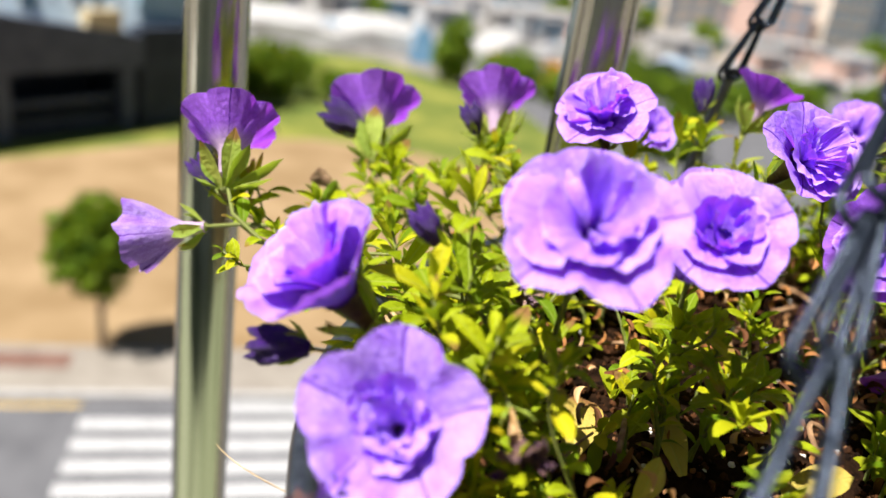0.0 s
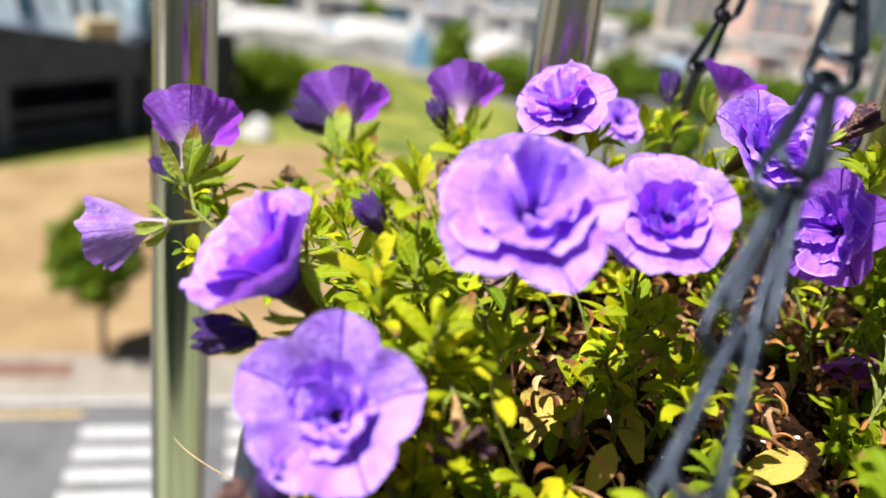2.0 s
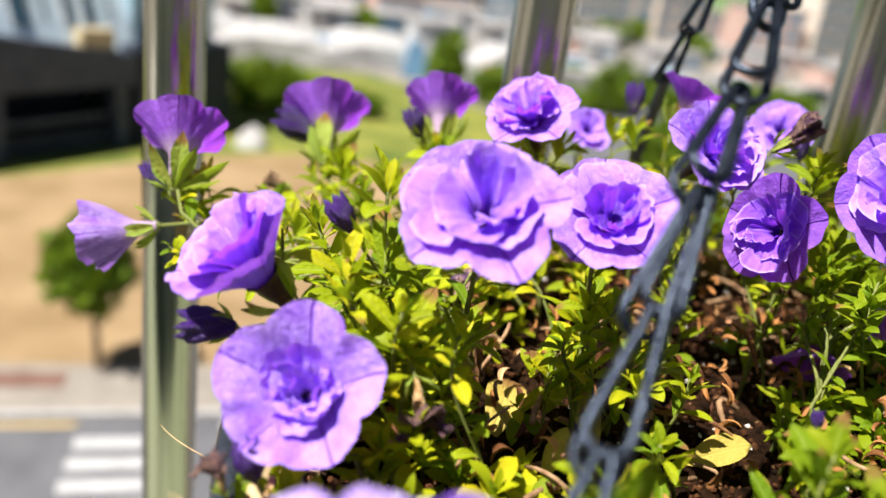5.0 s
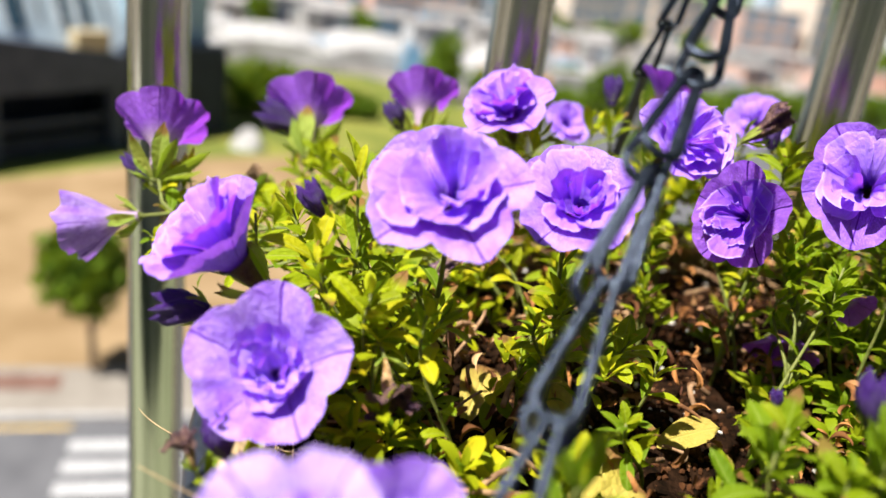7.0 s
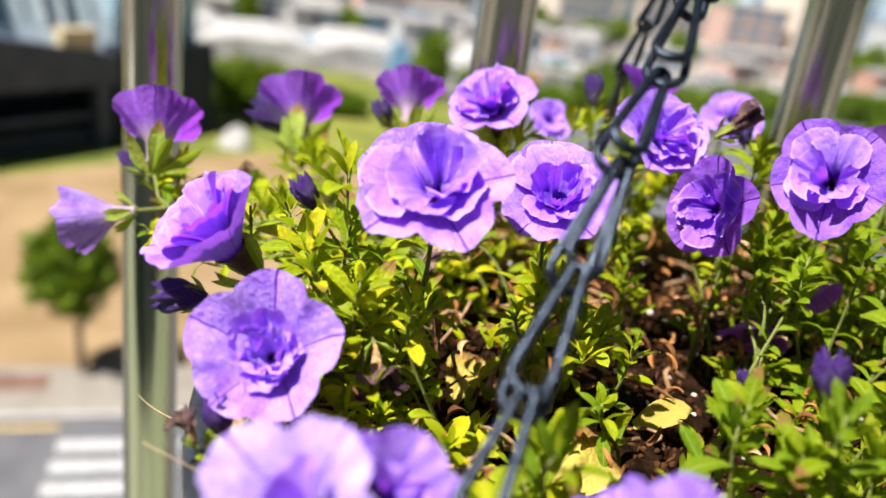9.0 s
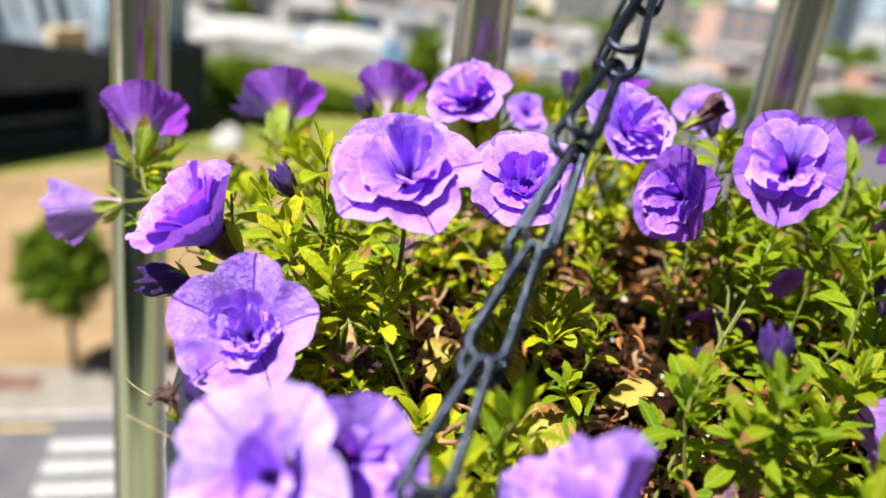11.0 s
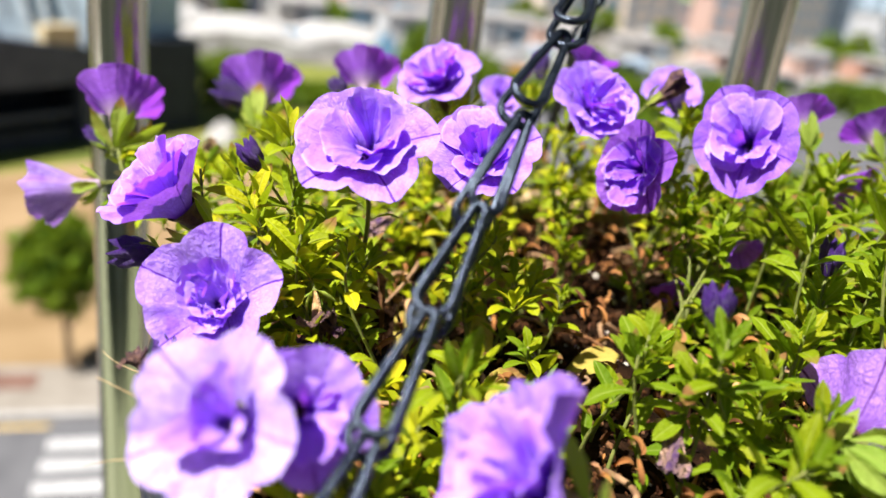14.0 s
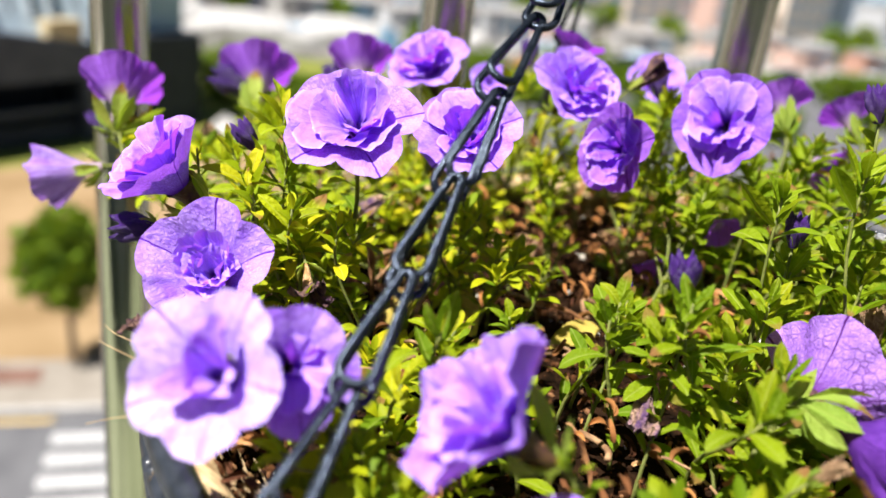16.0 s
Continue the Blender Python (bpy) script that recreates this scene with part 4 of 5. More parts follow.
flower('fan', (0.124, 0.298, 11.96), (0.32, 0.13, 0.94), 0.0134, 'dark-backed petunia trumpet turned sideways', tone='violet', leafy=3, seed=16, spin=35, cup=0.42)
flower('fan', (0.21, 0.257, 11.953), (-0.02, 0.78, 0.63), 0.0129, 'deep violet petunia flower turned away', seed=17, spin=90, cup=0.25)
flower('fan', (0.245, 0.265, 11.95), (-0.19, 0.75, 0.63), 0.0132, 'violet petunia flower at the back of the basket', seed=18, spin=90, cup=0.25)
flower('double', (0.1681, 0.3057, 11.9513), (-0.087, -0.714, 0.695), 0.0144, 'lilac petunia flower behind a withered one', cup=0.12, layers=((5, 0.7, 0.2, 0.7, 0.07),), seed=19, spin=50)
flower('single', (0.170, 0.093, 11.902), (0.79, 0.57, 0.22), 0.0205, 'large lilac petunia flower with dark net of veins, turned aside', cup=0.3, inner=3, tone='veined', leafy=2, cleft=0.14, ruffle=0.12, seed=20, spin=160)
flower('double', (0.0742, 0.039, 11.9180), (-0.80, -0.12, 0.58), 0.0178, 'pale lilac petunia flower close to the rim', cup=0.40, layers=((5, 0.74, 0.30, 0.7, 0.09), (4, 0.48, 0.42, 0.7, 0.09)), leafy=0, tone='rosette', ruffle=0.24, cleft=0.24, seed=21, spin=20)
flower('single', (0.089, 0.029, 11.903), (-0.12, -0.09, 0.99), 0.0074, 'lilac petunia flower low by the front rim', leafy=0, seed=22, spin=20, cup=0.2)
flower('fan', (0.1610, 0.2090, 11.8900), (-0.22, -0.62, -0.75), 0.0120, 'drooping dark violet petunia flower in the shade', leafy=0, seed=23, spin=40, cup=0.45, cleft=0.10)
flower('fan', (0.174, 0.2, 11.911), (0.32, -0.88, -0.35), 0.0075, 'small drooping violet petunia flower', leafy=1, seed=24, spin=0, cup=0.5)
flower('fan', (0.222, 0.227, 11.933), (0.39, -0.88, -0.28), 0.0121, 'violet petunia flower hanging among the leaves', inner=3, leafy=3, seed=25, spin=0, cup=0.4)
# the dark tone paints in the shade under the bloom above
flower('fan', (0.17, 0.068, 11.903), (0.79, -0.58, -0.2), 0.0148, 'drooping violet petunia flower under a lilac bloom, shade painted into its petals', inner=2, leafy=0, tone='dark', seed=26, spin=10, cup=0.5)
bud((0.0012, 0.1525, 11.9375), (-0.57, 0.01, 0.82), 0.0094, 'violet petunia bud about to open')
bud((-0.081, 0.245, 11.911), (-0.64, 0.09, 0.76), 0.0112, 'violet petunia bud beside an open flower')
bud((-0.0285, 0.1401, 11.9077), (-0.99, -0.15, 0.05), 0.0132, 'dark violet petunia bud pointing outwards')
bud((0.104, 0.312, 11.954), (-0.13, 0.27, 0.95), 0.0121, 'narrow violet petunia bud standing upright')
bud((0.1669, 0.1268, 11.9352), (-0.02, 0.05, 1.0), 0.0094, 'dark violet petunia bud on a short stalk')
bud((0.1265, 0.097, 11.9285), (-0.22, 0.0, 0.97), 0.0114, 'plump dark violet petunia bud')
bud((0.122, 0.127, 11.911), (-0.12, 0.17, 0.98), 0.0044, 'tiny mauve petunia bud between leaves')
bud((0.196, 0.157, 11.97), (-0.22, 0.16, 0.96), 0.011, 'dark violet petunia bud at the edge')
bud((0.153, 0.25, 11.955), (-0.19, 0.15, 0.97), 0.0109, 'dark violet petunia bud below a withered flower')
bud((-0.042, 0.313, 11.921), (-0.9, 0.06, 0.43), 0.0189, 'dark furled petunia bud beside a flower')
bud((0.011, 0.292, 11.934), (-0.44, 0.04, 0.9), 0.0117, 'dark furled petunia bud on a leafy calyx')
bud((-0.008, 0.104, 11.895), (-0.23, -0.09, 0.97), 0.0096, 'violet petunia bud beside the basket rim')
withered((0.017, 0.265, 11.916), (0.23, -0.01, 0.97), 0.0157, 'shrivelled brown petunia flower')
withered((0.0277, 0.1230, 11.9027), (0.334, -0.766, -0.55), 0.0150, 'withered petunia flower with a tan tube and curled purple tips', tint=1)
withered((0.1219, 0.0916, 11.8919), (-0.27, -0.61, -0.74), 0.0165, 'withered papery brown and purple petunia flower', tint=2)
withered((0.144, 0.231, 11.961), (0.74, -0.12, 0.67), 0.019, 'withered dark purple petunia flower', tint=3)
withered((-0.014, 0.1, 11.894), (-0.34, 0.01, 0.94), 0.01, 'dry shrivelled petunia flower at the basket rim', tint=1)
withered((0.0394, 0.2182, 11.8990), (-0.55, -0.35, -0.25), 0.0170, 'dry brown and pink petunia flower lying on the leaves', tint=2)
withered((-0.045, 0.292, 11.9), (-0.83, -0.04, 0.55), 0.014, 'dry curled petunia flower behind the leaves')
withered((0.197, 0.123, 11.909), (-0.34, 0.01, 0.94), 0.016, 'dry brown curled petunia flower')
withered((0.149, 0.049, 11.907), (0.52, -0.23, 0.82), 0.0096, 'dry brown petunia flower low in the leaves')
shoot((0.011, 0.176, 11.922), (-0.04, -0.13, 0.99), 0.0186, 16)
shoot((-0.002, 0.172, 11.911), (-0.42, -0.06, 0.9), 0.0176, 12)
shoot((-0.02, 0.297, 11.913), (0.07, 0.16, 0.98), 0.0177, 12)
shoot((-0.071, 0.246, 11.905), (-0.04, 0.06, 1.0), 0.0199, 7)
shoot((0.022, 0.291, 11.927), (0.07, 0.16, 0.98), 0.0164, 10)
shoot((-0.007, 0.273, 11.907), (0.09, 0.02, 1.0), 0.0181, 12)
shoot((0.103, 0.297, 11.943), (-0.14, 0.05, 0.99), 0.0187, 8)
shoot((0.069, 0.263, 11.939), (0.32, -0.11, 0.94), 0.0203, 9)
shoot((0.079, 0.203, 11.896), (-0.04, -0.04, 1.0), 0.0175, 8)
shoot((0.1, 0.199, 11.887), (-0.04, -0.04, 1.0), 0.0187, 9)
shoot((0.065, 0.174, 11.889), (-0.03, -0.18, 0.98), 0.0184, 9)
shoot((0.005, 0.138, 11.926), (-0.22, -0.04, 0.97), 0.0136, 10)
shoot((0.02, 0.131, 11.923), (0.2, -0.09, 0.98), 0.0156, 10)
shoot((0.034, 0.129, 11.92), (0.2, -0.09, 0.98), 0.0134, 10)
shoot((-0.014, 0.152, 11.932), (0.1, -0.09, 0.99), 0.0118, 7)
shoot((0.011, 0.14, 11.904), (0.2, -0.09, 0.98), 0.0133, 8)
shoot((0.121, 0.12, 11.906), (-0.12, -0.04, 0.99), 0.0165, 14)
shoot((0.123, 0.091, 11.914), (-0.02, -0.04, 1.0), 0.0163, 14)
shoot((0.145, 0.099, 11.912), (0.08, -0.04, 1.0), 0.0183, 14)
shoot((0.169, 0.126, 11.927), (0.08, -0.04, 1.0), 0.0156, 14)
shoot((0.189, 0.137, 11.931), (0.17, -0.04, 0.98), 0.0186, 14)
shoot((0.204, 0.158, 11.944), (-0.02, -0.04, 1.0), 0.0172, 12)
shoot((0.141, 0.062, 11.911), (0.47, -0.17, 0.87), 0.0188, 10)
shoot((0.092, 0.041, 11.908), (-0.32, -0.04, 0.95), 0.0106, 7)
shoot((0.05, 0.059, 11.893), (0.08, -0.04, 1.0), 0.0136, 10)
shoot((0.058, 0.048, 11.894), (-0.22, 0.05, 0.97), 0.0122, 10)
shoot((0.07, 0.108, 11.898), (0.2, -0.09, 0.98), 0.0162, 10)
shoot((0.064, 0.092, 11.897), (-0.12, -0.04, 0.99), 0.0119, 10)
shoot((0.089, 0.133, 11.895), (-0.02, -0.04, 1.0), 0.0133, 12)
shoot((0.101, 0.157, 11.902), (-0.12, -0.04, 0.99), 0.0128, 12)
shoot((0.085, 0.159, 11.907), (-0.02, -0.04, 1.0), 0.0138, 12)
shoot((0.178, 0.186, 11.932), (-0.02, -0.04, 1.0), 0.0165, 12)
shoot((0.15, 0.223, 11.953), (-0.02, -0.04, 1.0), 0.0167, 12)
shoot((0.207, 0.211, 11.944), (-0.02, -0.04, 1.0), 0.0164, 12)
shoot((0.16, 0.186, 11.928), (-0.02, -0.04, 1.0), 0.0137, 10)
shoot((0.023, 0.158, 11.922), (-0.02, -0.04, 1.0), 0.0138, 10)
shoot((-0.01, 0.182, 11.926), (-0.23, -0.07, 0.97), 0.0136, 10)
shoot((-0.065, 0.252, 11.911), (-0.03, 0.04, 1.0), 0.0176, 7)
shoot((0.096, 0.303, 11.943), (-0.03, 0.04, 1.0), 0.0166, 10)
shoot((0.167, 0.26, 11.945), (-0.03, 0.04, 1.0), 0.0176, 12)
shoot((0.058, 0.141, 11.876), (-0.03, -0.06, 1.0), 0.0146, 12)
shoot((0.036, 0.137, 11.879), (-0.13, -0.06, 0.99), 0.0122, 8)
shoot((0.15, 0.079, 11.913), (-0.03, -0.06, 1.0), 0.0162, 10)
shoot((0.158, 0.112, 11.918), (-0.03, -0.06, 1.0), 0.0167, 12)
shoot((0.226, 0.218, 11.936), (-0.12, 0.05, 0.99), 0.017, 14)
shoot((0.235, 0.221, 11.944), (-0.02, 0.05, 1.0), 0.017, 14)
shoot((0.215, 0.205, 11.93), (-0.12, 0.05, 0.99), 0.0164, 14)
shoot((0.2, 0.206, 11.93), (-0.02, 0.05, 1.0), 0.0164, 14)
shoot((0.188, 0.218, 11.933), (-0.12, 0.05, 0.99), 0.0152, 12)
shoot((0.208, 0.219, 11.937), (-0.12, 0.05, 0.99), 0.0152, 12)
shoot((0.146, 0.197, 11.928), (-0.12, 0.05, 0.99), 0.0148, 14)
shoot((0.156, 0.209, 11.932), (-0.12, 0.05, 0.99), 0.0147, 14)
shoot((0.158, 0.183, 11.922), (-0.02, 0.05, 1.0), 0.0148, 14)
shoot((0.143, 0.212, 11.939), (-0.22, 0.05, 0.97), 0.0147, 12)
shoot((-0.077, 0.254, 11.911), (-0.25, 0.05, 0.97), 0.0149, 9)
shoot((-0.067, 0.252, 11.907), (0.06, 0.06, 1.0), 0.0149, 9)
shoot((-0.031, 0.307, 11.91), (-0.25, 0.05, 0.97), 0.0167, 9)
shoot((-0.016, 0.295, 11.908), (0.06, 0.06, 1.0), 0.0169, 10)
shoot((-0.031, 0.294, 11.905), (-0.35, 0.04, 0.94), 0.0169, 10)
shoot((0.015, 0.296, 11.925), (-0.25, 0.05, 0.97), 0.0159, 9)
shoot((0.001, 0.286, 11.913), (-0.14, 0.05, 0.99), 0.0172, 12)
shoot((0.028, 0.279, 11.923), (-0.14, 0.05, 0.99), 0.0166, 12)
shoot((-0.043, 0.261, 11.902), (-0.14, 0.05, 0.99), 0.0175, 12)
shoot((-0.029, 0.24, 11.904), (-0.14, 0.05, 0.99), 0.0176, 12)
shoot((0.032, 0.057, 11.892), (-0.43, -0.09, 0.9), 0.0186, 6)
shoot((0.185, 0.153, 11.93), (-0.02, 0.05, 1.0), 0.0148, 12)
shoot((0.192, 0.129, 11.925), (-0.12, 0.05, 0.99), 0.015, 12)
shoot((0.0114, 0.158, 11.9439), (0.05, -0.1, 1), 0.0226, 9)
shoot((0.0037, 0.1461, 11.9264), (-0.05, -0.15, 1), 0.0226, 7)
shoot((0.0214, 0.1362, 11.915), (0.35, -0.25, 0.8), 0.0226, 8)
shoot((-0.0083, 0.1734, 11.9273), (-0.2, 0, 1), 0.0183, 8)
shoot((0.0367, 0.1653, 11.9215), (0.3, -0.3, 0.9), 0.0207, 9)
shoot((0.0138, 0.155, 11.9287), (0.1, -0.1, 1), 0.0214, 8)
shoot((0.0734, 0.1771, 11.9119), (0, -0.2, 1), 0.0189, 11)
shoot((0.0938, 0.1634, 11.9045), (0.2, -0.2, 1), 0.0165, 11)
shoot((0.1266, 0.0869, 11.926), (0.1, -0.1, 1), 0.0172, 10)
shoot((0.1127, 0.1006, 11.9182), (-0.1, -0.1, 1), 0.0165, 9)
shoot((0.1098, 0.0971, 11.9155), (-0.05, -0.1, 1), 0.0160, 9)
shoot((0.1581, 0.1228, 11.9461), (0, 0, 1), 0.0201, 9)
shoot((0.1816, 0.1257, 11.9564), (0.1, 0, 1), 0.0226, 9)
shoot((0.0572, 0.0754, 11.9014), (0.2, -0.4, 0.9), 0.0183, 8)
shoot((0.0701, 0.0979, 11.9059), (0.4, -0.3, 0.7), 0.0177, 8)
shoot((0.0647, 0.0731, 11.9175), (0.3, -0.2, 0.9), 0.0183, 7)

# yellowed leaves on the soil
def yellow_leaf(at, direction, size, k):
    rg = random.Random(k)
    y = Vector(direction).normalized()
    x = y.cross(Vector((0.1, -0.6, 0.8))).normalized()
    m = Matrix((x, y, x.cross(y))).transposed().to_4x4()
    m.translation = at
    ob = hang("yellow_leaf", BIG_YELLOW[k % 2], None, m @ Matrix.Scale(size, 4))
    tagged(ob, "wilted yellow petunia leaf lying on the soil", "leaf", "yellowed leaves")


yellow_leaf((0.0510, 0.1735, 11.864), (0.24, 0.80, 0.40), 0.027, 0)
yellow_leaf((0.064, 0.146, 11.872), (0.3, 0.45, 0.65), 0.015, 1)
yellow_leaf((0.075, 0.125, 11.870), (0.5, 0.4, 0.5), 0.026, 2)
yellow_leaf((0.0790, 0.1180, 11.874), (0.75, 0.55, 0.30), 0.024, 8)
yellow_leaf((0.082, 0.166, 11.870), (-0.3, 0.6, 0.35), 0.022, 5)
yellow_leaf((0.110, 0.165, 11.870), (0.6, -0.2, 0.5), 0.020, 6)
yellow_leaf((0.062, 0.052, 11.876), (0.9, 0.1, 0.2), 0.022, 3)


def dry_leaf(points, width, k):
    """A long dead leaf that hangs down, folded along its middle and twisted."""
    rg = random.Random(k)
    pts = bezier(*points, 12)
    verts = []
    for i, p in enumerate(pts):
        u = i / 11
        w = width * (0.25 + 0.75 * math.sin(math.pi * min(1, 0.08 + 0.9 * u)))
        d = (pts[min(11, i + 1)] - pts[max(0, i - 1)]).normalized()
        a = 0.6 + 1.5 * u + rg.uniform(-0.15, 0.15)
        side = d.cross(Vector((math.sin(a), -math.cos(a), 0.2))).normalized()
        up = side.cross(d)
        for q in (-1, -0.5, 0, 0.5, 1):
            verts.append(p - pts[0] + side * w * q + up * w * (0.8 * abs(q) + 0.18 * rg.uniform(-1, 1)))
    ob = hang("dead_leaf", mesh_of("dead_leaf", verts, grid_faces(5, 12), DRY_LEAF), None, Matrix.Translation(pts[0]))
    tagged(ob, "long dead brown leaf hanging limp over the soil", "leaf", "dead hanging leaves")


dry_leaf(((0.0400, 0.1690, 11.9000), (0.0415, 0.1680, 11.8985), (0.0425, 0.1670, 11.888), (0.0445, 0.1650, 11.874)), 0.0022, 1)
dry_leaf(((0.0355, 0.1650, 11.8900), (0.036, 0.163, 11.889), (0.037, 0.158, 11.882), (0.039, 0.154, 11.872)), 0.0017, 2)
dry_leaf(((0.1020, 0.0900, 11.886), (0.104, 0.086, 11.886), (0.108, 0.082, 11.880), (0.109, 0.078, 11.872)), 0.0018, 3)
dry_leaf(((0.1490, 0.0520, 11.906), (0.152, 0.050, 11.908), (0.157, 0.047, 11.905), (0.160, 0.046, 11.900)), 0.0021, 4)
dry_leaf(((0.128, 0.210, 11.898), (0.131, 0.206, 11.899), (0.136, 0.202, 11.894), (0.138, 0.198, 11.886)), 0.0018, 5)
dry_leaf(((0.098, 0.172, 11.882), (0.104, 0.169, 11.885), (0.113, 0.165, 11.885), (0.120, 0.163, 11.882)), 0.0014, 6)

# shoots that fill the basket
rng = random.Random(21)
for k in range(72):
    r, a = 0.185 * math.sqrt(rng.random()), rng.uniform(0, 2 * math.pi)
    x, y = MID.x + r * math.cos(a), MID.y + r * math.sin(a)
    if y < 0.03:
        continue
    back = max(0, (y - 0.14) / 0.2)
    bare = bareness(x, y)
    z = SOIL_Z + 0.009 + 0.026 * back + 0.016 * rng.random() * (1 - bare) + 0.014 * max(0, (x - 0.2) / 0.1)
    if rng.random() < 0.9 * bare:
        continue
    shoot((x, y, z), (rng.uniform(-0.6, 0.6), rng.uniform(-0.6, 0.4), 1), rng.uniform(0.0145, 0.0200), 11)


def leaf_litter(name, count, size, material, seed, top, label, category, cleared=0.95, model=None):
    """Many small leaves in one mesh, low over the soil."""
    rg = random.Random(seed)
    model = model or LEAVES[1]
    bv = [v.co.copy() for v in model.vertices]
    bf = [tuple(p.vertices) for p in model.polygons]
    verts, faces = [], []
    for k in range(count):
        r, a = 0.188 * math.sqrt(rg.random()), rg.uniform(0, 2 * math.pi)
        x, y = r * math.cos(a), r * math.sin(a)
        wx, wy = x + MID.x, y + MID.y
        bare = bareness(wx, wy)
        if rg.random() < bare * cleared:
            continue
        back = max(0, (wy - 0.16) / 0.18)
        z = rg.uniform(0.002, top) * (1 + 1.2 * back)
        rot = Euler((rg.uniform(-0.5, 1.0), rg.uniform(-0.7, 0.7), rg.uniform(0, 6.3))).to_matrix()
        s = size * rg.uniform(0.6, 1.25)
        n0 = len(verts)
        verts += [rot @ (v * s) + Vector((x, y, z)) for v in bv]
        faces += [tuple(i + n0 for i in q) for q in bf]
    ob = hang(name, mesh_of(name, verts, faces, material), None, Matrix.Translation((MID.x, MID.y, SOIL_Z)), "", "stuff")
    tagged(ob, label, category)



def side_shoots(count, seed):
    """Short tufts of leaves on the lower parts of the shoots, under the tips."""
    rg = random.Random(seed)
    models = [leaf_mesh("leaf", c, fo, w, None, tw, nu=3, nv=7) for c, fo, w, tw in ((0.5, 0.35, 0.15, 0.2), (0.9, 0.25, 0.16, -0.25), (0.1, 0.5, 0.14, 0.1), (1.2, 0.2, 0.17, 0.3))]
    shapes = [([v.co.copy() for v in me.vertices], [tuple(p.vertices) for p in me.polygons]) for me in models]
    verts, faces = [], []
    for k in range(count):
        r, a = 0.187 * math.sqrt(rg.random()), rg.uniform(0, 2 * math.pi)
        p = Vector((MID.x + r * math.cos(a), MID.y + r * math.sin(a), 0))
        if rg.random() < 0.92 * bareness(p.x, p.y):
            continue
        near = min(TIPS, key=lambda t: (t.x - p.x) ** 2 + (t.y - p.y) ** 2)
        top = max(0.010, min(0.085, near.z - SOIL_Z)) if (near.xy - p.xy).length < 0.03 else 0.012
        p.z = SOIL_Z + 0.003 + top * rg.uniform(0.10, 0.80)
        axis = Vector((rg.uniform(-0.7, 0.7), rg.uniform(-0.8, 0.4), 1)).normalized()
        size = rg.uniform(0.0090, 0.0135)
        turn, n = rg.uniform(0, 6), rg.randint(8, 12)
        for i in range(n):
            turn += 2.4
            side = Matrix.Rotation(turn, 3, axis) @ axis.orthogonal().normalized()
            lean = 0.35 + 1.15 * (i / n) ** 0.8 + rg.uniform(-0.15, 0.15)
            y = axis * math.cos(lean) + side * math.sin(lean)
            if not clear_of_flowers(p + y * size):
                continue
            x = y.cross(axis).normalized()
            rot = Matrix((x, y, x.cross(y))).transposed()
            scale = size * (0.55 + 0.5 * min(1, 2 * i / n)) * rg.uniform(0.85, 1.15)
            bv, bf = rg.choice(shapes)
            n0 = len(verts)
            at = p - axis * 0.004 * i / n - Vector((MID.x, MID.y, SOIL_Z))
            verts += [rot @ (v * scale) + at for v in bv]
            faces += [tuple(q + n0 for q in f) for f in bf]
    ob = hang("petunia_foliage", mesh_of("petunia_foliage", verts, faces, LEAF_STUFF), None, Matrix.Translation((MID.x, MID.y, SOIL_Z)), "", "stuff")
    tagged(ob, "dense tufts of small green petunia leaves", "foliage")


side_shoots(760, 8)
leaf_litter("dead_leaves", 1700, 0.0072, DEAD, 9, 0.024, "dry brown leaves fallen on the soil", "dead leaves", 0.4, WITHERED_LEAF)
rng = random.Random(31)
verts, faces = [], []
for k in range(170):
    r, a = 0.175 * math.sqrt(rng.random()), rng.uniform(0, 6.3)
    p = Vector((r * math.cos(a), r * math.sin(a), rng.uniform(0.002, 0.016)))
    d = Vector((rng.uniform(-1, 1), rng.uniform(-1, 1), rng.uniform(-0.2, 0.35))) * rng.uniform(0.01, 0.035)
    b = Vector((rng.uniform(-1, 1), rng.uniform(-1, 1), rng.uniform(0, 1))) * 0.006
    v, f = sweep(bezier(p, p + d * 0.3 + b, p + d * 0.7 + b, p + d, 6), rng.uniform(0.0004, 0.0010), 6)
    faces += [tuple(i + len(verts) for i in q) for q in f]
    verts += v
tagged(hang("twigs", mesh_of("twigs", verts, faces, TWIG), None, Matrix.Translation((MID.x, MID.y, SOIL_Z)), "", "stuff"), "old brown stems lying over the soil", "twigs")

straw(((-0.006, 0.088, 11.891), (-0.009, 0.088, 11.892), (-0.015, 0.089, 11.894), (-0.021, 0.09, 11.896)), 0.00022)
straw(((-0.001, 0.07, 11.889), (-0.008, 0.075, 11.885), (-0.014, 0.079, 11.881), (-0.02, 0.078, 11.879)), 0.00016)
straw(((-0.024, 0.139, 11.867), (-0.034, 0.148, 11.863), (-0.044, 0.158, 11.859), (-0.049, 0.163, 11.86)), 0.00022)
straw(((0.005, 0.068, 11.883), (0.003, 0.067, 11.881), (0.001, 0.066, 11.877), (-0.0, 0.065, 11.874)), 0.0002)

# ---- street ----
ROAD_U = Vector((0.968, 0.252, 0))
ROAD_V = Vector((-0.252, 0.968, 0))
ORIGIN = Vector((-7.84, 15.87, 0))


def along(u, v, z=0.0):
    return ORIGIN + ROAD_U * u + ROAD_V * v + Vector((0, 0, z))


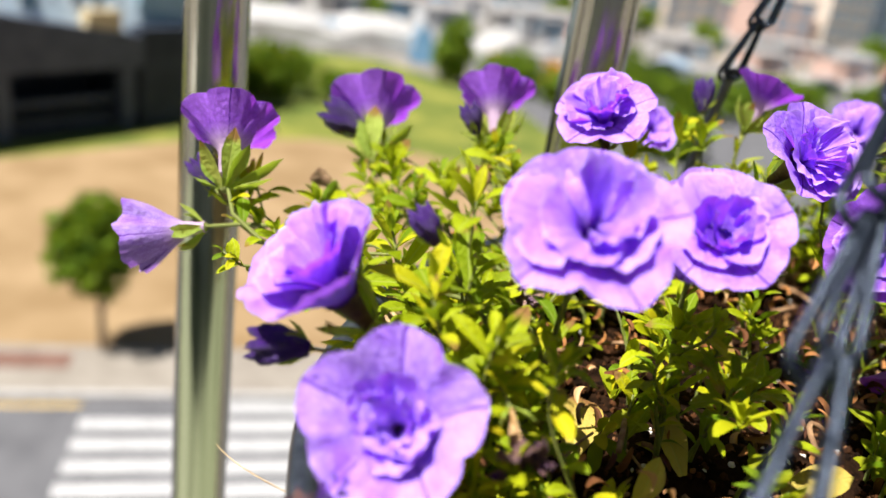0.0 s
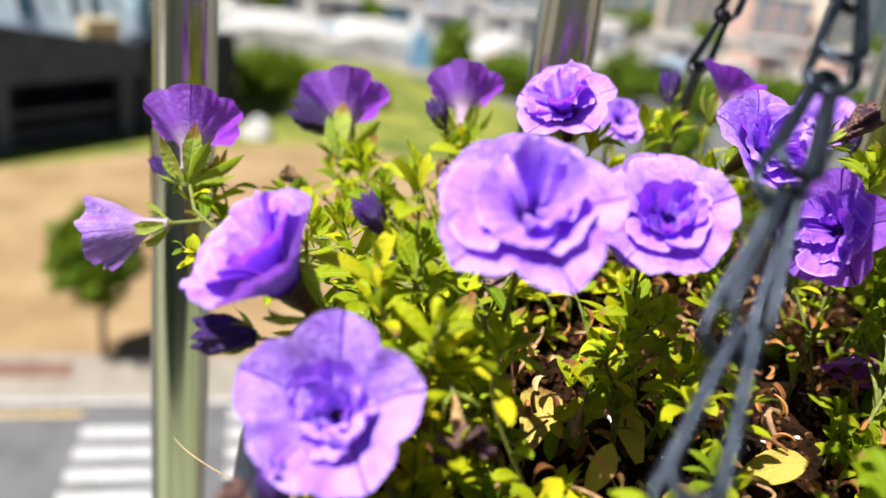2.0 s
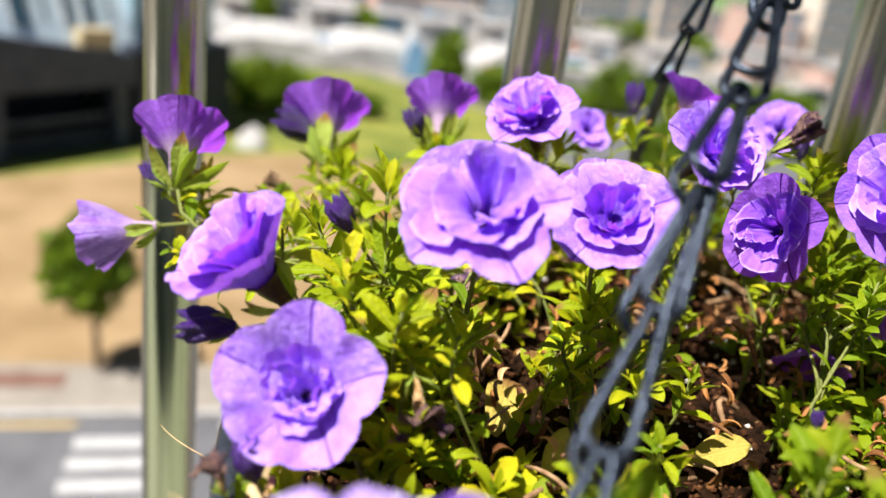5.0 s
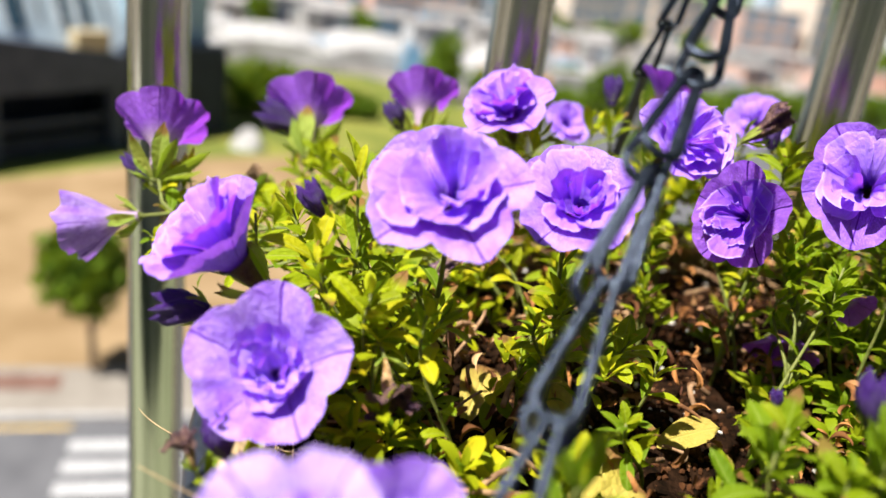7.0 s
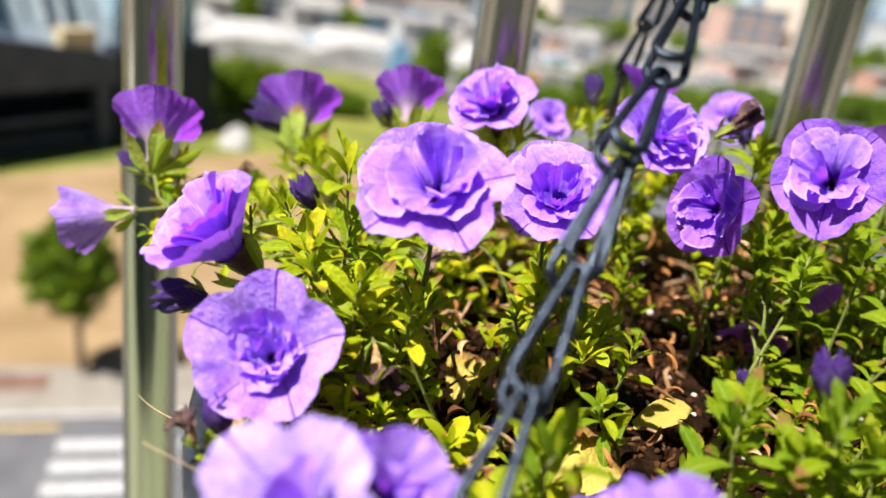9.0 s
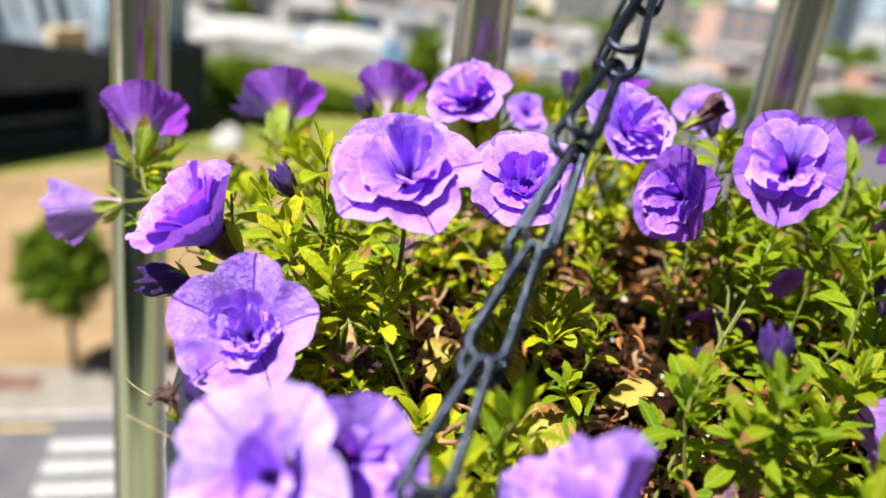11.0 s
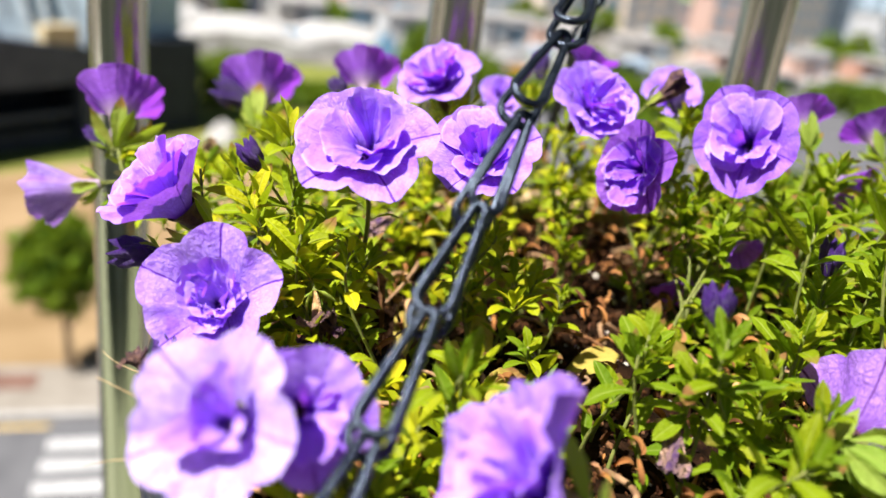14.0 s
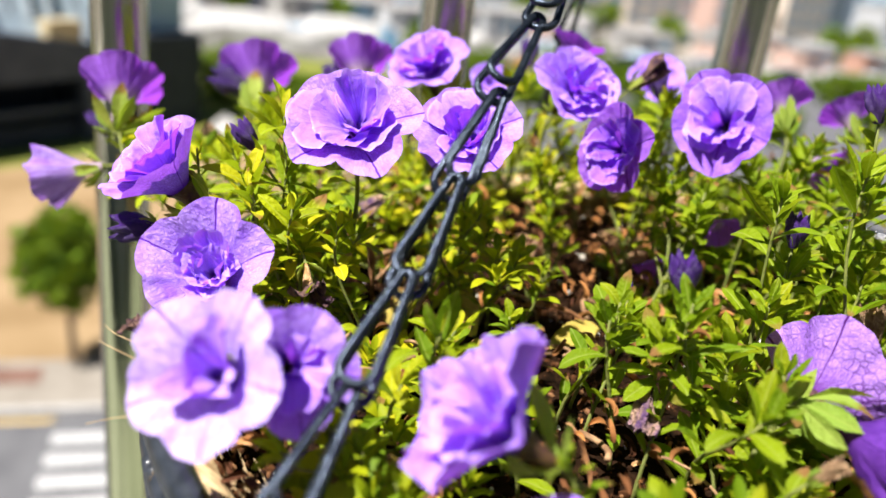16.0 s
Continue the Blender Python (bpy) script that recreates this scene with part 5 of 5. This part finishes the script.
def slab(name, u0, u1, v0, v1, z0, z1, material, label="", category="", parent=None):
    """A flat block laid along the road."""
    verts = [along(u, v, z) for z in (z0, z1) for u, v in ((u0, v0), (u1, v0), (u1, v1), (u0, v1))]
    faces = [(3, 2, 1, 0), (4, 5, 6, 7), (0, 1, 5, 4), (1, 2, 6, 5), (2, 3, 7, 6), (3, 0, 4, 7)]
    ob = hang(name, mesh_of(name, verts, faces, material, False), parent)
    if category:
        tagged(ob, label, category, "", "structure")
    return ob


def sheet(name, points, z, material, label, category):
    """A level patch of ground with an uneven edge, slightly domed at its rim."""
    verts = [Vector((x, y, z)) for x, y in points]
    ob = hang(name, mesh_of(name, verts, [tuple(range(len(verts)))], material, False), None)
    return tagged(ob, label, category, "", "structure")


G = 1500
tagged(hang("ground", mesh_of("ground", [(-G, -G, -0.03), (G, -G, -0.03), (G, G, -0.03), (-G, G, -0.03)], [(0, 1, 2, 3)], EARTH, False), None), "pale town ground reaching the horizon", "ground", "", "structure")
sheet("lawn", [along(u, v)[:2] for u, v in ((-60, 2.2), (24, 2.2), (24, 44), (15, 58), (-60, 62))], -0.015, GRASS, "sunlit green lawn and verge", "lawn")
FIELD = [(-40, 9.5), (-32, 20), (-24.5, 28), (-19.4, 33.2), (-17.5, 35.4), (-15.5, 38.0), (-13.8, 39.9), (-11.4, 41.9), (-7.6, 44.3), (-5.0, 44.4), (-1.7, 44.6), (0.3, 43.6), (2.4, 40.0), (5.0, 34.4), (7.0, 28), (8.0, 22.6)]
sheet("sandy_field", FIELD, 0.0, SAND, "bare tan sandy field", "field")
slab("parking_lot", 24.2, 170, 3.5, 66, -0.1, -0.005, ASPHALT, "grey paved lot beside the lawn", "pavement")
slab("road", -90, 90, -12.5, 0.85, -0.1, 0.0, ASPHALT, "grey asphalt road", "road")
slab("kerb", -90, 90, 0.85, 1.05, -0.1, 0.13, KERB, "pale stone kerb", "kerb")
slab("pavement", -90, 90, 1.05, 3.3, -0.1, 0.12, PAVING, "beige paved footway", "pavement")
slab("paving_band", -14, -0.6, 2.1, 2.9, 0.12, 0.125, PAVING_RED, "red-brown paving band", "paving")
edge = thing("road_marking", Matrix.Identity(4), "yellow edge line painted on the road", "road marking", "", "structure")
slab("yellow_line", -40, 0.0, 0.50, 0.68, 0.0, 0.006, PAINT_YELLOW, parent=edge)
crossing = thing("zebra_crossing", Matrix.Identity(4), "white striped zebra crossing on grey asphalt", "zebra crossing", "", "structure")
for k in range(9):
    slab("stripe", 0.08 - 0.02 * k, 2.75, -0.42 - 0.80 * k, -0.80 * k + 0.02, 0.0, 0.006, PAINT, parent=crossing)
for k in range(10):
    slab("stripe", 3.45, 9.0, 0.28 - 0.80 * k, 0.72 - 0.80 * k, 0.0, 0.006, PAINT, parent=crossing)


def cloud_of_leaves(rg, centre, radii, count, size):
    """Leaf clumps spread over and inside a lumpy crown."""
    verts, faces = [], []
    for k in range(count):
        d = Vector((rg.gauss(0, 1), rg.gauss(0, 1), rg.gauss(0, 1))).normalized()
        rr = rg.random() ** 0.35 * (0.85 + 0.35 * noise.noise(d * 2.3 + Vector(centre)))
        p = Vector(centre) + Vector((d.x * radii[0], d.y * radii[1], d.z * radii[2])) * rr
        rot = Euler((rg.uniform(0, 6), rg.uniform(0, 6), rg.uniform(0, 6))).to_matrix()
        s = size * rg.uniform(0.6, 1.4)
        n0 = len(verts)
        for x, y, z in ((-0.5, 0, 0), (0, -0.9, 0.12), (0.5, 0, 0), (0, 0.9, 0.12)):
            verts.append(p + rot @ Vector((x * s, y * s, z * s)))
        faces += [(n0, n0 + 1, n0 + 2, n0 + 3)]
    return verts, faces


def tree(at, height, spread, seed, label, leaves=2600, size=0.16, clear=0.33):
    rg = random.Random(seed)
    ob = thing("tree", Matrix.Translation(at), label, "tree")
    lean = Vector((rg.uniform(-0.3, 0.1), rg.uniform(-0.1, 0.1), 0)) * 0.6
    pts = bezier((0, 0, -0.05), (0, 0, height * 0.3), Vector((0, 0, height * 0.5)) + lean, Vector((0, 0, height * 0.85)) + lean * 2, 10)
    v, f = sweep(pts, [0.10 * height / 4.7 * (1.15 - 0.1 * i) for i in range(10)], 10)
    hang("trunk", mesh_of("trunk", v, f, BARK), ob)
    for k in range(7):
        a = k * 2.4
        s = pts[3 + k % 5]
        e = s + Vector((math.cos(a) * spread * 0.6, math.sin(a) * spread * 0.6, height * 0.16))
        v, f = sweep(bezier(s, s.lerp(e, 0.3) + Vector((0, 0, 0.1)), s.lerp(e, 0.7) + Vector((0, 0, 0.15)), e, 6), [0.035, 0.03, 0.025, 0.02, 0.015, 0.01], 6)
        hang("limb", mesh_of("limb", v, f, BARK), ob)
    c = lean * 1.6
    v, f = cloud_of_leaves(rg, (c.x, c.y, height * (clear + 1) / 2), (spread, spread * 0.95, height * (1 - clear) / 2), leaves, size)
    hang("crown", mesh_of("crown", v, f, CROWN, False), ob, ONE, "dense green crown")
    return ob


tree((-8.545, 18.914, 0.0), 4.7, 1.3, 1, "small round-crowned street tree on the sandy verge", 1500, 0.2)


def bush(at, radii, seed, label, count=900, size=0.4):
    rg = random.Random(seed)
    ob = thing("bush", Matrix.Translation(at), label, "bush")
    v, f = cloud_of_leaves(rg, (0, 0, radii[2] * 0.8), radii, count, size)
    hang("leaves", mesh_of("leaves", v, f, CROWN, False), ob)
    v, f = sweep([(0, 0, -0.05), (0.05, 0, radii[2] * 0.5), (0, 0.05, radii[2])], [0.12, 0.09, 0.05], 7)
    hang("trunk", mesh_of("trunk", v, f, BARK), ob)


bush((-12.8, 54.0, 0), (4.2, 1.8, 2.2), 3, "dark green clipped hedge bush on the lawn")
bush((-7.2, 56.5, 0), (3.0, 1.5, 1.1), 4, "green hedge bush on the lawn")
bush((-0.8, 69.5, 0), (2.1, 2.0, 3.2), 5, "round dark green roadside tree bush")
bush((4.4, 68.5, 0), (3.4, 2.2, 2.2), 6, "broad dark green roadside bush")
bush((9.0, 66.0, 0), (2.6, 1.8, 1.6), 7, "low green roadside bush")
bush((14.5, 72.0, 0), (3.2, 2.2, 2.8), 8, "green roadside bush beside the road")
bush((21.0, 70.0, 0), (4.5, 2.0, 2.2), 10, "dark green hedge beside the paved lot")
bush((33.0, 82.0, 0), (5.0, 2.0, 2.0), 11, "dark green hedge beside the far road")
bush((46.0, 88.0, 0), (5.0, 2.0, 2.2), 12, "dark green hedge at the edge of town")
for k, (u, v) in enumerate(((27, 14), (31, 30), (38, 20), (46, 36), (30, 46), (55, 26), (42, 54), (64, 44), (36, 60), (76, 58))):
    p = along(u, v)
    bush((p.x, p.y, 0), (2.6 + 0.3 * (k % 3), 1.8, 1.5 + 0.4 * (k % 2)), 40 + k, "dark green shrub beside the paved lot")
bush((27.0, 74.0, 0), (4.0, 2.2, 2.4), 9, "green bush at the edge of town")


def house(at, turn, w, d, floors, wall, label, storey=3.0, bays=5, category="building", name="apartment_building", roof=ROOF):
    """A block with storeys of framed windows, a slab edge per floor and a parapet."""
    m = Matrix.Translation(at) @ Matrix.Rotation(radians(turn), 4, "Z")
    ob = thing(name, m, label, category)
    h = floors * storey
    part("wall", box((-w / 2, 0, -0.1), (w / 2, d, h)), wall, ob)
    part("roof", box((-w / 2 - 0.2, -0.2, h), (w / 2 + 0.2, d + 0.2, h + 0.5), 0.05), roof, ob)
    bw = w / bays
    win_me = None
    for k in range(floors):
        part("floor_band", box((-w / 2 - 0.05, -0.08, k * storey - 0.05), (w / 2 + 0.05, 0.02, k * storey + 0.22)), roof, ob)
        for b in range(bays):
            x = -w / 2 + bw * (b + 0.5)
            if win_me is None:
                bm = box((-bw * 0.34, -0.05, 0.0), (bw * 0.34, 0.04, storey * 0.55))
                win = part("window", bm, GLASS, ob, "", Matrix.Translation((x, 0, k * storey + storey * 0.28)))
                win_me = win.data
            else:
                hang("window", win_me, ob, Matrix.Translation((x, 0, k * storey + storey * 0.28)))
    return ob


# black building on the lawn's edge
blk = thing("black_building", Matrix.Translation((-16.6, 41.2, 0)) @ Matrix.Rotation(radians(59), 4, "Z"), "black-clad building with an open ground floor and pale upper storey", "building")
part("ground_floor_back", box((-30, 4.5, 0), (7, 9, 3.2)), BLACK_PANEL, blk)
for x in (-0.35, -7.0, -14.0, -21.0):
    part("pillar", box((x - 0.35, 0.1, 0), (x + 0.35, 0.8, 3.2), 0.02), GREY_PANEL, blk)
part("low_wall", box((-30, 0.6, 0), (-0.9, 0.8, 1.0), 0.02), BLACK_PANEL, blk)
part("rail_band", box((-30, 0.55, 1.45), (-0.9, 0.7, 1.75), 0.02), GREY_PANEL, blk)
verts = [(x, y, z) for x, top in ((-30, 8.6), (-14, 6.9), (0.4, 4.75)) for y, z in ((0, 3.2), (9, 3.2), (9, top), (0, top))]
faces = [(0, 1, 2, 3), (11, 10, 9, 8)] + [(4 * i + k, 4 * i + 4 + k, 4 * i + 4 + (k + 1) % 4, 4 * i + (k + 1) % 4) for i in range(2) for k in range(4)]
hang("fascia", mesh_of("fascia", verts, faces, GREY_PANEL, False), blk, ONE, "dark grey fascia with a sloping top edge")
part("side_wall", box((0.42, 0.1, 0), (7.0, 9, 5.1)), BLACK_PANEL, blk)
# front wall tilted back only to brighten it; upright it would get no sun
verts = [(x, y, z) for z, y0 in ((4.0, 0.9), (11.0, 3.6)) for x, y in ((-30, y0), (1.3, y0), (1.3, 8.8), (-30, 8.8))]
hang("upper_storey", mesh_of("upper_storey", verts, [(3, 2, 1, 0), (4, 5, 6, 7), (0, 1, 5, 4), (1, 2, 6, 5), (2, 3, 7, 6), (3, 0, 4, 7)], PALE_BLUE, False), blk, ONE, "pale blue-white clad upper storey, tilted back to catch the sun")
LEAN = Matrix.Translation((0, 0.9, 4.0)) @ Matrix.Rotation(math.atan2(-2.7, 7.0), 4, "X")
part("stair_tower", box((1.32, 1.6, 5.1), (6.9, 8.6, 11.0)), BLUE_GLASS, blk, "blue glazed stair tower")
part("balcony", box((-2.6, 0.2, 4.9), (-0.7, 0.9, 6.0), 0.04), CREAM_PANEL, blk, "cream balcony front")
for u, w, z0 in ((-17.0, 0.9, 6.9), (-14.0, 0.9, 6.9), (-11.0, 0.9, 6.7), (-8.2, 0.8, 6.4), (-4.7, 0.75, 6.0), (-2.2, 0.35, 6.15), (-1.1, 0.45, 6.15)):
    win = part("window", box((u - w / 2 - 0.1, -0.06, z0 - 4), (u + w / 2 + 0.1, 0.02, z0 - 0.5), 0.02), WHITE_WALL, blk, "white window frame", LEAN)
    part("pane", box((u - w / 2, -0.10, z0 - 3.9), (u + w / 2, -0.04, z0 - 0.6)), DARK_GLASS, win)
for u in (-12.5, -9.6, -6.4, -3.4, 0.2):
    part("cladding_joint", box((u - 0.06, -0.03, 2.3), (u + 0.06, 0.02, 7.2)), GREY_PANEL, blk, "", LEAN)
shed = thing("canopy_roof", Matrix.Translation((-22.98, 42.82, 0)) @ Matrix.Rotation(radians(59), 4, "Z"), "low grey sheet canopy in front of the black building", "canopy")
part("roof", box((-9, -1.0, 2.8), (0.0, 2.8, 3.0), 0.03), CANOPY, shed)
for x, y in ((-0.4, -0.8), (-0.4, 2.5), (-4.4, -0.8), (-8.6, -0.8), (-8.6, 2.5)):
    part("post", box((x - 0.08, y - 0.08, 0), (x + 0.08, y + 0.08, 2.8)), BLACK_PANEL, shed)
bundle = thing("tarpaulin_bundle", Matrix.Translation((-10.94, 44.29, 0)), "white tarpaulin bundle heaped on the lawn", "tarpaulin")
verts = []
for j in range(7):
    for i in range(16):
        a, u = 2 * math.pi * i / 16, j / 6
        r = 1.0 * math.cos(u * math.pi / 2) ** 0.6 * (1 + 0.2 * noise.noise((2 * math.cos(a), 2 * math.sin(a), 3 * u)))
        verts.append((r * math.cos(a), 0.7 * r * math.sin(a), -0.05 + 1.15 * u * (1 + 0.15 * math.cos(3 * a))))
hang("cover", mesh_of("cover", verts, grid_faces(16, 7, True), TARP), bundle)

# town beyond the lawn
rng = random.Random(77)


def sheeting(at, turn, w, d, h, material, label):
    m = Matrix.Translation(at) @ Matrix.Rotation(radians(turn), 4, "Z")
    ob = thing("greenhouse", m, label, "greenhouse", "greenhouses")
    verts = []
    for y in (0, d):
        verts += [(-w / 2 * math.cos(a), y, h * math.sin(a)) for a in np.linspace(0, math.pi, 13)]
    hang("cover", mesh_of("cover", verts, [(i, i + 1, i + 14, i + 13) for i in range(12)], material), ob)
    for y in (0, d):
        hang("end_wall", mesh_of("end_wall", [Vector(p) for p in verts[:13]], [tuple(range(12, -1, -1))], material, False), ob, Matrix.Translation((0, y * 0.998 + 0.01, 0)) @ Matrix.Diagonal((0.985, 1, 0.985, 1)))
    for k in range(5):
        v, f = sweep([(p[0] * 1.012, 0, p[2] * 1.012 + 0.02) for p in verts[:13]], 0.05, 6)
        hang("hoop", mesh_of("hoop", v, f, KERB), ob, Matrix.Translation((0, 0.3 + (d - 0.6) * k / 4, 0)))


for x, y, t, w, d, h, mat, label in ((-17, 76, 12, 13, 16, 1.9, TARP, "white plastic greenhouse tunnel"), (-7, 80, 12, 13, 16, 2.0, TARP, "white plastic greenhouse tunnel"),
                                    (-30, 82, 12, 14, 18, 2.0, TARP, "white plastic greenhouse tunnel"), (-3.8, 77, 10, 2.2, 4, 3.4, BLUE_TARP, "blue sheeted shelter beside the greenhouses"),
                                    (5.6, 78, 10, 7, 10, 3.2, TARP, "white sheeted shed behind the bushes")):
    sheeting((x, y, 0), t, w, d, h, mat, label)


def truck(at, turn, paint, label):
    ob = thing("truck", Matrix.Translation(at) @ Matrix.Rotation(radians(turn), 4, "Z"), label, "truck", "parked trucks")
    part("cab", box((-3.2, -1.1, 0.6), (-1.6, 1.1, 2.6), 0.15), paint, ob)
    part("cargo_box", box((-1.5, -1.2, 0.9), (3.2, 1.2, 3.1), 0.05), TARP, ob)
    part("windscreen", box((-3.24, -0.9, 1.6), (-3.18, 0.9, 2.35)), GLASS, ob)
    for x in (-2.4, 1.8):
        for y in (-1.1, 0.9):
            v, f = sweep([(x, y, 0.45), (x, y + 0.25, 0.45)], 0.45, 14)
            hang("wheel", mesh_of("wheel", v, f, BLACK), ob)


truck((5.5, 72.8, 0), 12, RED, "white truck with a red cab by the bushes")
truck((10.2, 73.2, 0), 12, ORANGE, "white truck with an orange cab by the bushes")
slab("far_road", -120, 160, 68, 76, -0.05, 0.02, ASPHALT, "far grey road into town", "road")
slab("far_road_edge", -120, 160, 79, 84, -0.05, 0.03, KERB, "pale riverside embankment strip", "embankment")
TOWN = WALLS[:4] + [TARP, BLUE_TARP, KERB]


def shed_block(at, turn, w, d, h, wall, label):
    """A low shed or container with a door, a pitched lid and a side window."""
    ob = thing("shed", Matrix.Translation(at) @ Matrix.Rotation(radians(turn), 4, "Z"), label, "shed", "sheds by the road")
    part("wall", box((-w / 2, 0, -0.05), (w / 2, d, h)), wall, ob)
    verts = [(-w / 2 - 0.2, -0.2, h), (w / 2 + 0.2, -0.2, h), (w / 2 + 0.2, d + 0.2, h), (-w / 2 - 0.2, d + 0.2, h), (-w / 2 - 0.2, d / 2, h + 0.6), (w / 2 + 0.2, d / 2, h + 0.6)]
    hang("roof", mesh_of("roof", verts, [(3, 2, 1, 0), (0, 1, 5, 4), (2, 3, 4, 5), (3, 0, 4), (1, 2, 5)], ROOF, False), ob)
    part("door", box((-w * 0.1, -0.05, 0), (w * 0.1, 0.02, h * 0.8)), GREY_PANEL, ob)
    part("window", box((w * 0.2, -0.05, h * 0.4), (w * 0.4, 0.02, h * 0.75)), GLASS, ob)


def car(at, turn, paint, label):
    """A parked car: body, cabin, panes and wheels."""
    ob = thing("car", Matrix.Translation(at) @ Matrix.Rotation(radians(turn), 4, "Z"), label, "car", "parked cars")
    part("body", box((-2.2, -0.88, 0.35), (2.2, 0.88, 0.95), 0.12), paint, ob)
    part("cabin", box((-1.2, -0.78, 0.95), (1.4, 0.78, 1.48), 0.16), paint, ob)
    part("side_window", box((-1.0, -0.80, 1.02), (1.2, -0.77, 1.36)), GLASS, ob)
    for x in (-1.4, 1.4):
        for y in (-0.9, 0.7):
            v, f = sweep([(x, y, 0.33), (x, y + 0.2, 0.33)], 0.33, 12)
            hang("wheel", mesh_of("wheel", v, f, BLACK), ob)


for k in range(64):
    u = -50 + 2.6 * k + rng.uniform(-1.2, 1.2)
    v = rng.uniform(80, 112)
    p = along(u * (0.75 + v / 250), v)
    shed_block((p.x, p.y, 0), rng.uniform(0, 30), rng.uniform(3, 8), rng.uniform(3, 6), rng.uniform(2.0, 3.6), rng.choice(TOWN), "low shed with a pitched roof beside the far road")
for k in range(26):
    p = along(-46 + 5.6 * k + rng.uniform(-1.5, 1.5), rng.choice((69.5, 74.5, 77.5)))
    car((p.x, p.y, 0.03), 14.6 + rng.choice((0, 180)), rng.choice((TARP, TARP, WALLS[2], BLACK_PANEL, BLUE_TARP, WALLS[4])), "parked car on the far road")
for k in range(40):
    u = -70 + 5.4 * k + rng.uniform(-1.5, 1.5)
    v = rng.choice((122, 136, 150, 170))
    p = along(u * (0.6 + v / 170), v)
    house((p.x, p.y, 0), rng.uniform(5, 26), rng.uniform(8, 15), 10, rng.choice((2, 3, 3, 4, 5)), rng.choice(WALLS[:2] + WALLS[:4]), "town block with flat roof and rows of windows", bays=rng.choice((3, 4, 5)))
for x, y, fl, w in ((78, 190, 22, 20), (104, 196, 22, 22), (132, 205, 24, 22), (160, 220, 24, 24)):
    house((x, y, 0), -8, w, 14, fl, WALLS[4], "tall pale blue apartment tower with striped facade", bays=5, name="apartment_tower", category="tower")
rng = random.Random(13)
for k in range(34):
    p = along(rng.uniform(-70, 150), rng.uniform(84, 150))
    bush((p.x, p.y, 0), (rng.uniform(2, 4), rng.uniform(2, 3), rng.uniform(2, 3.6)), 100 + k, "green town tree between the houses", 260, 0.9)
verts = []
for j in range(18):
    for i in range(60):
        x, y = -500 + 1200 * i / 59, 300 + 500 * j / 17
        h = 95 * math.sin(math.pi * min(1, j / 12) / 2) * (0.65 + 0.5 * noise.noise((x / 160, y / 200, 1))) * (0.5 + 0.5 * min(1, max(0, (x + 300) / 500)))
        verts.append((x, y, h - 2))
tagged(hang("wooded_hill", mesh_of("wooded_hill", verts, grid_faces(60, 18), HILL), None), "green wooded hillside behind the town", "hill", "", "structure")
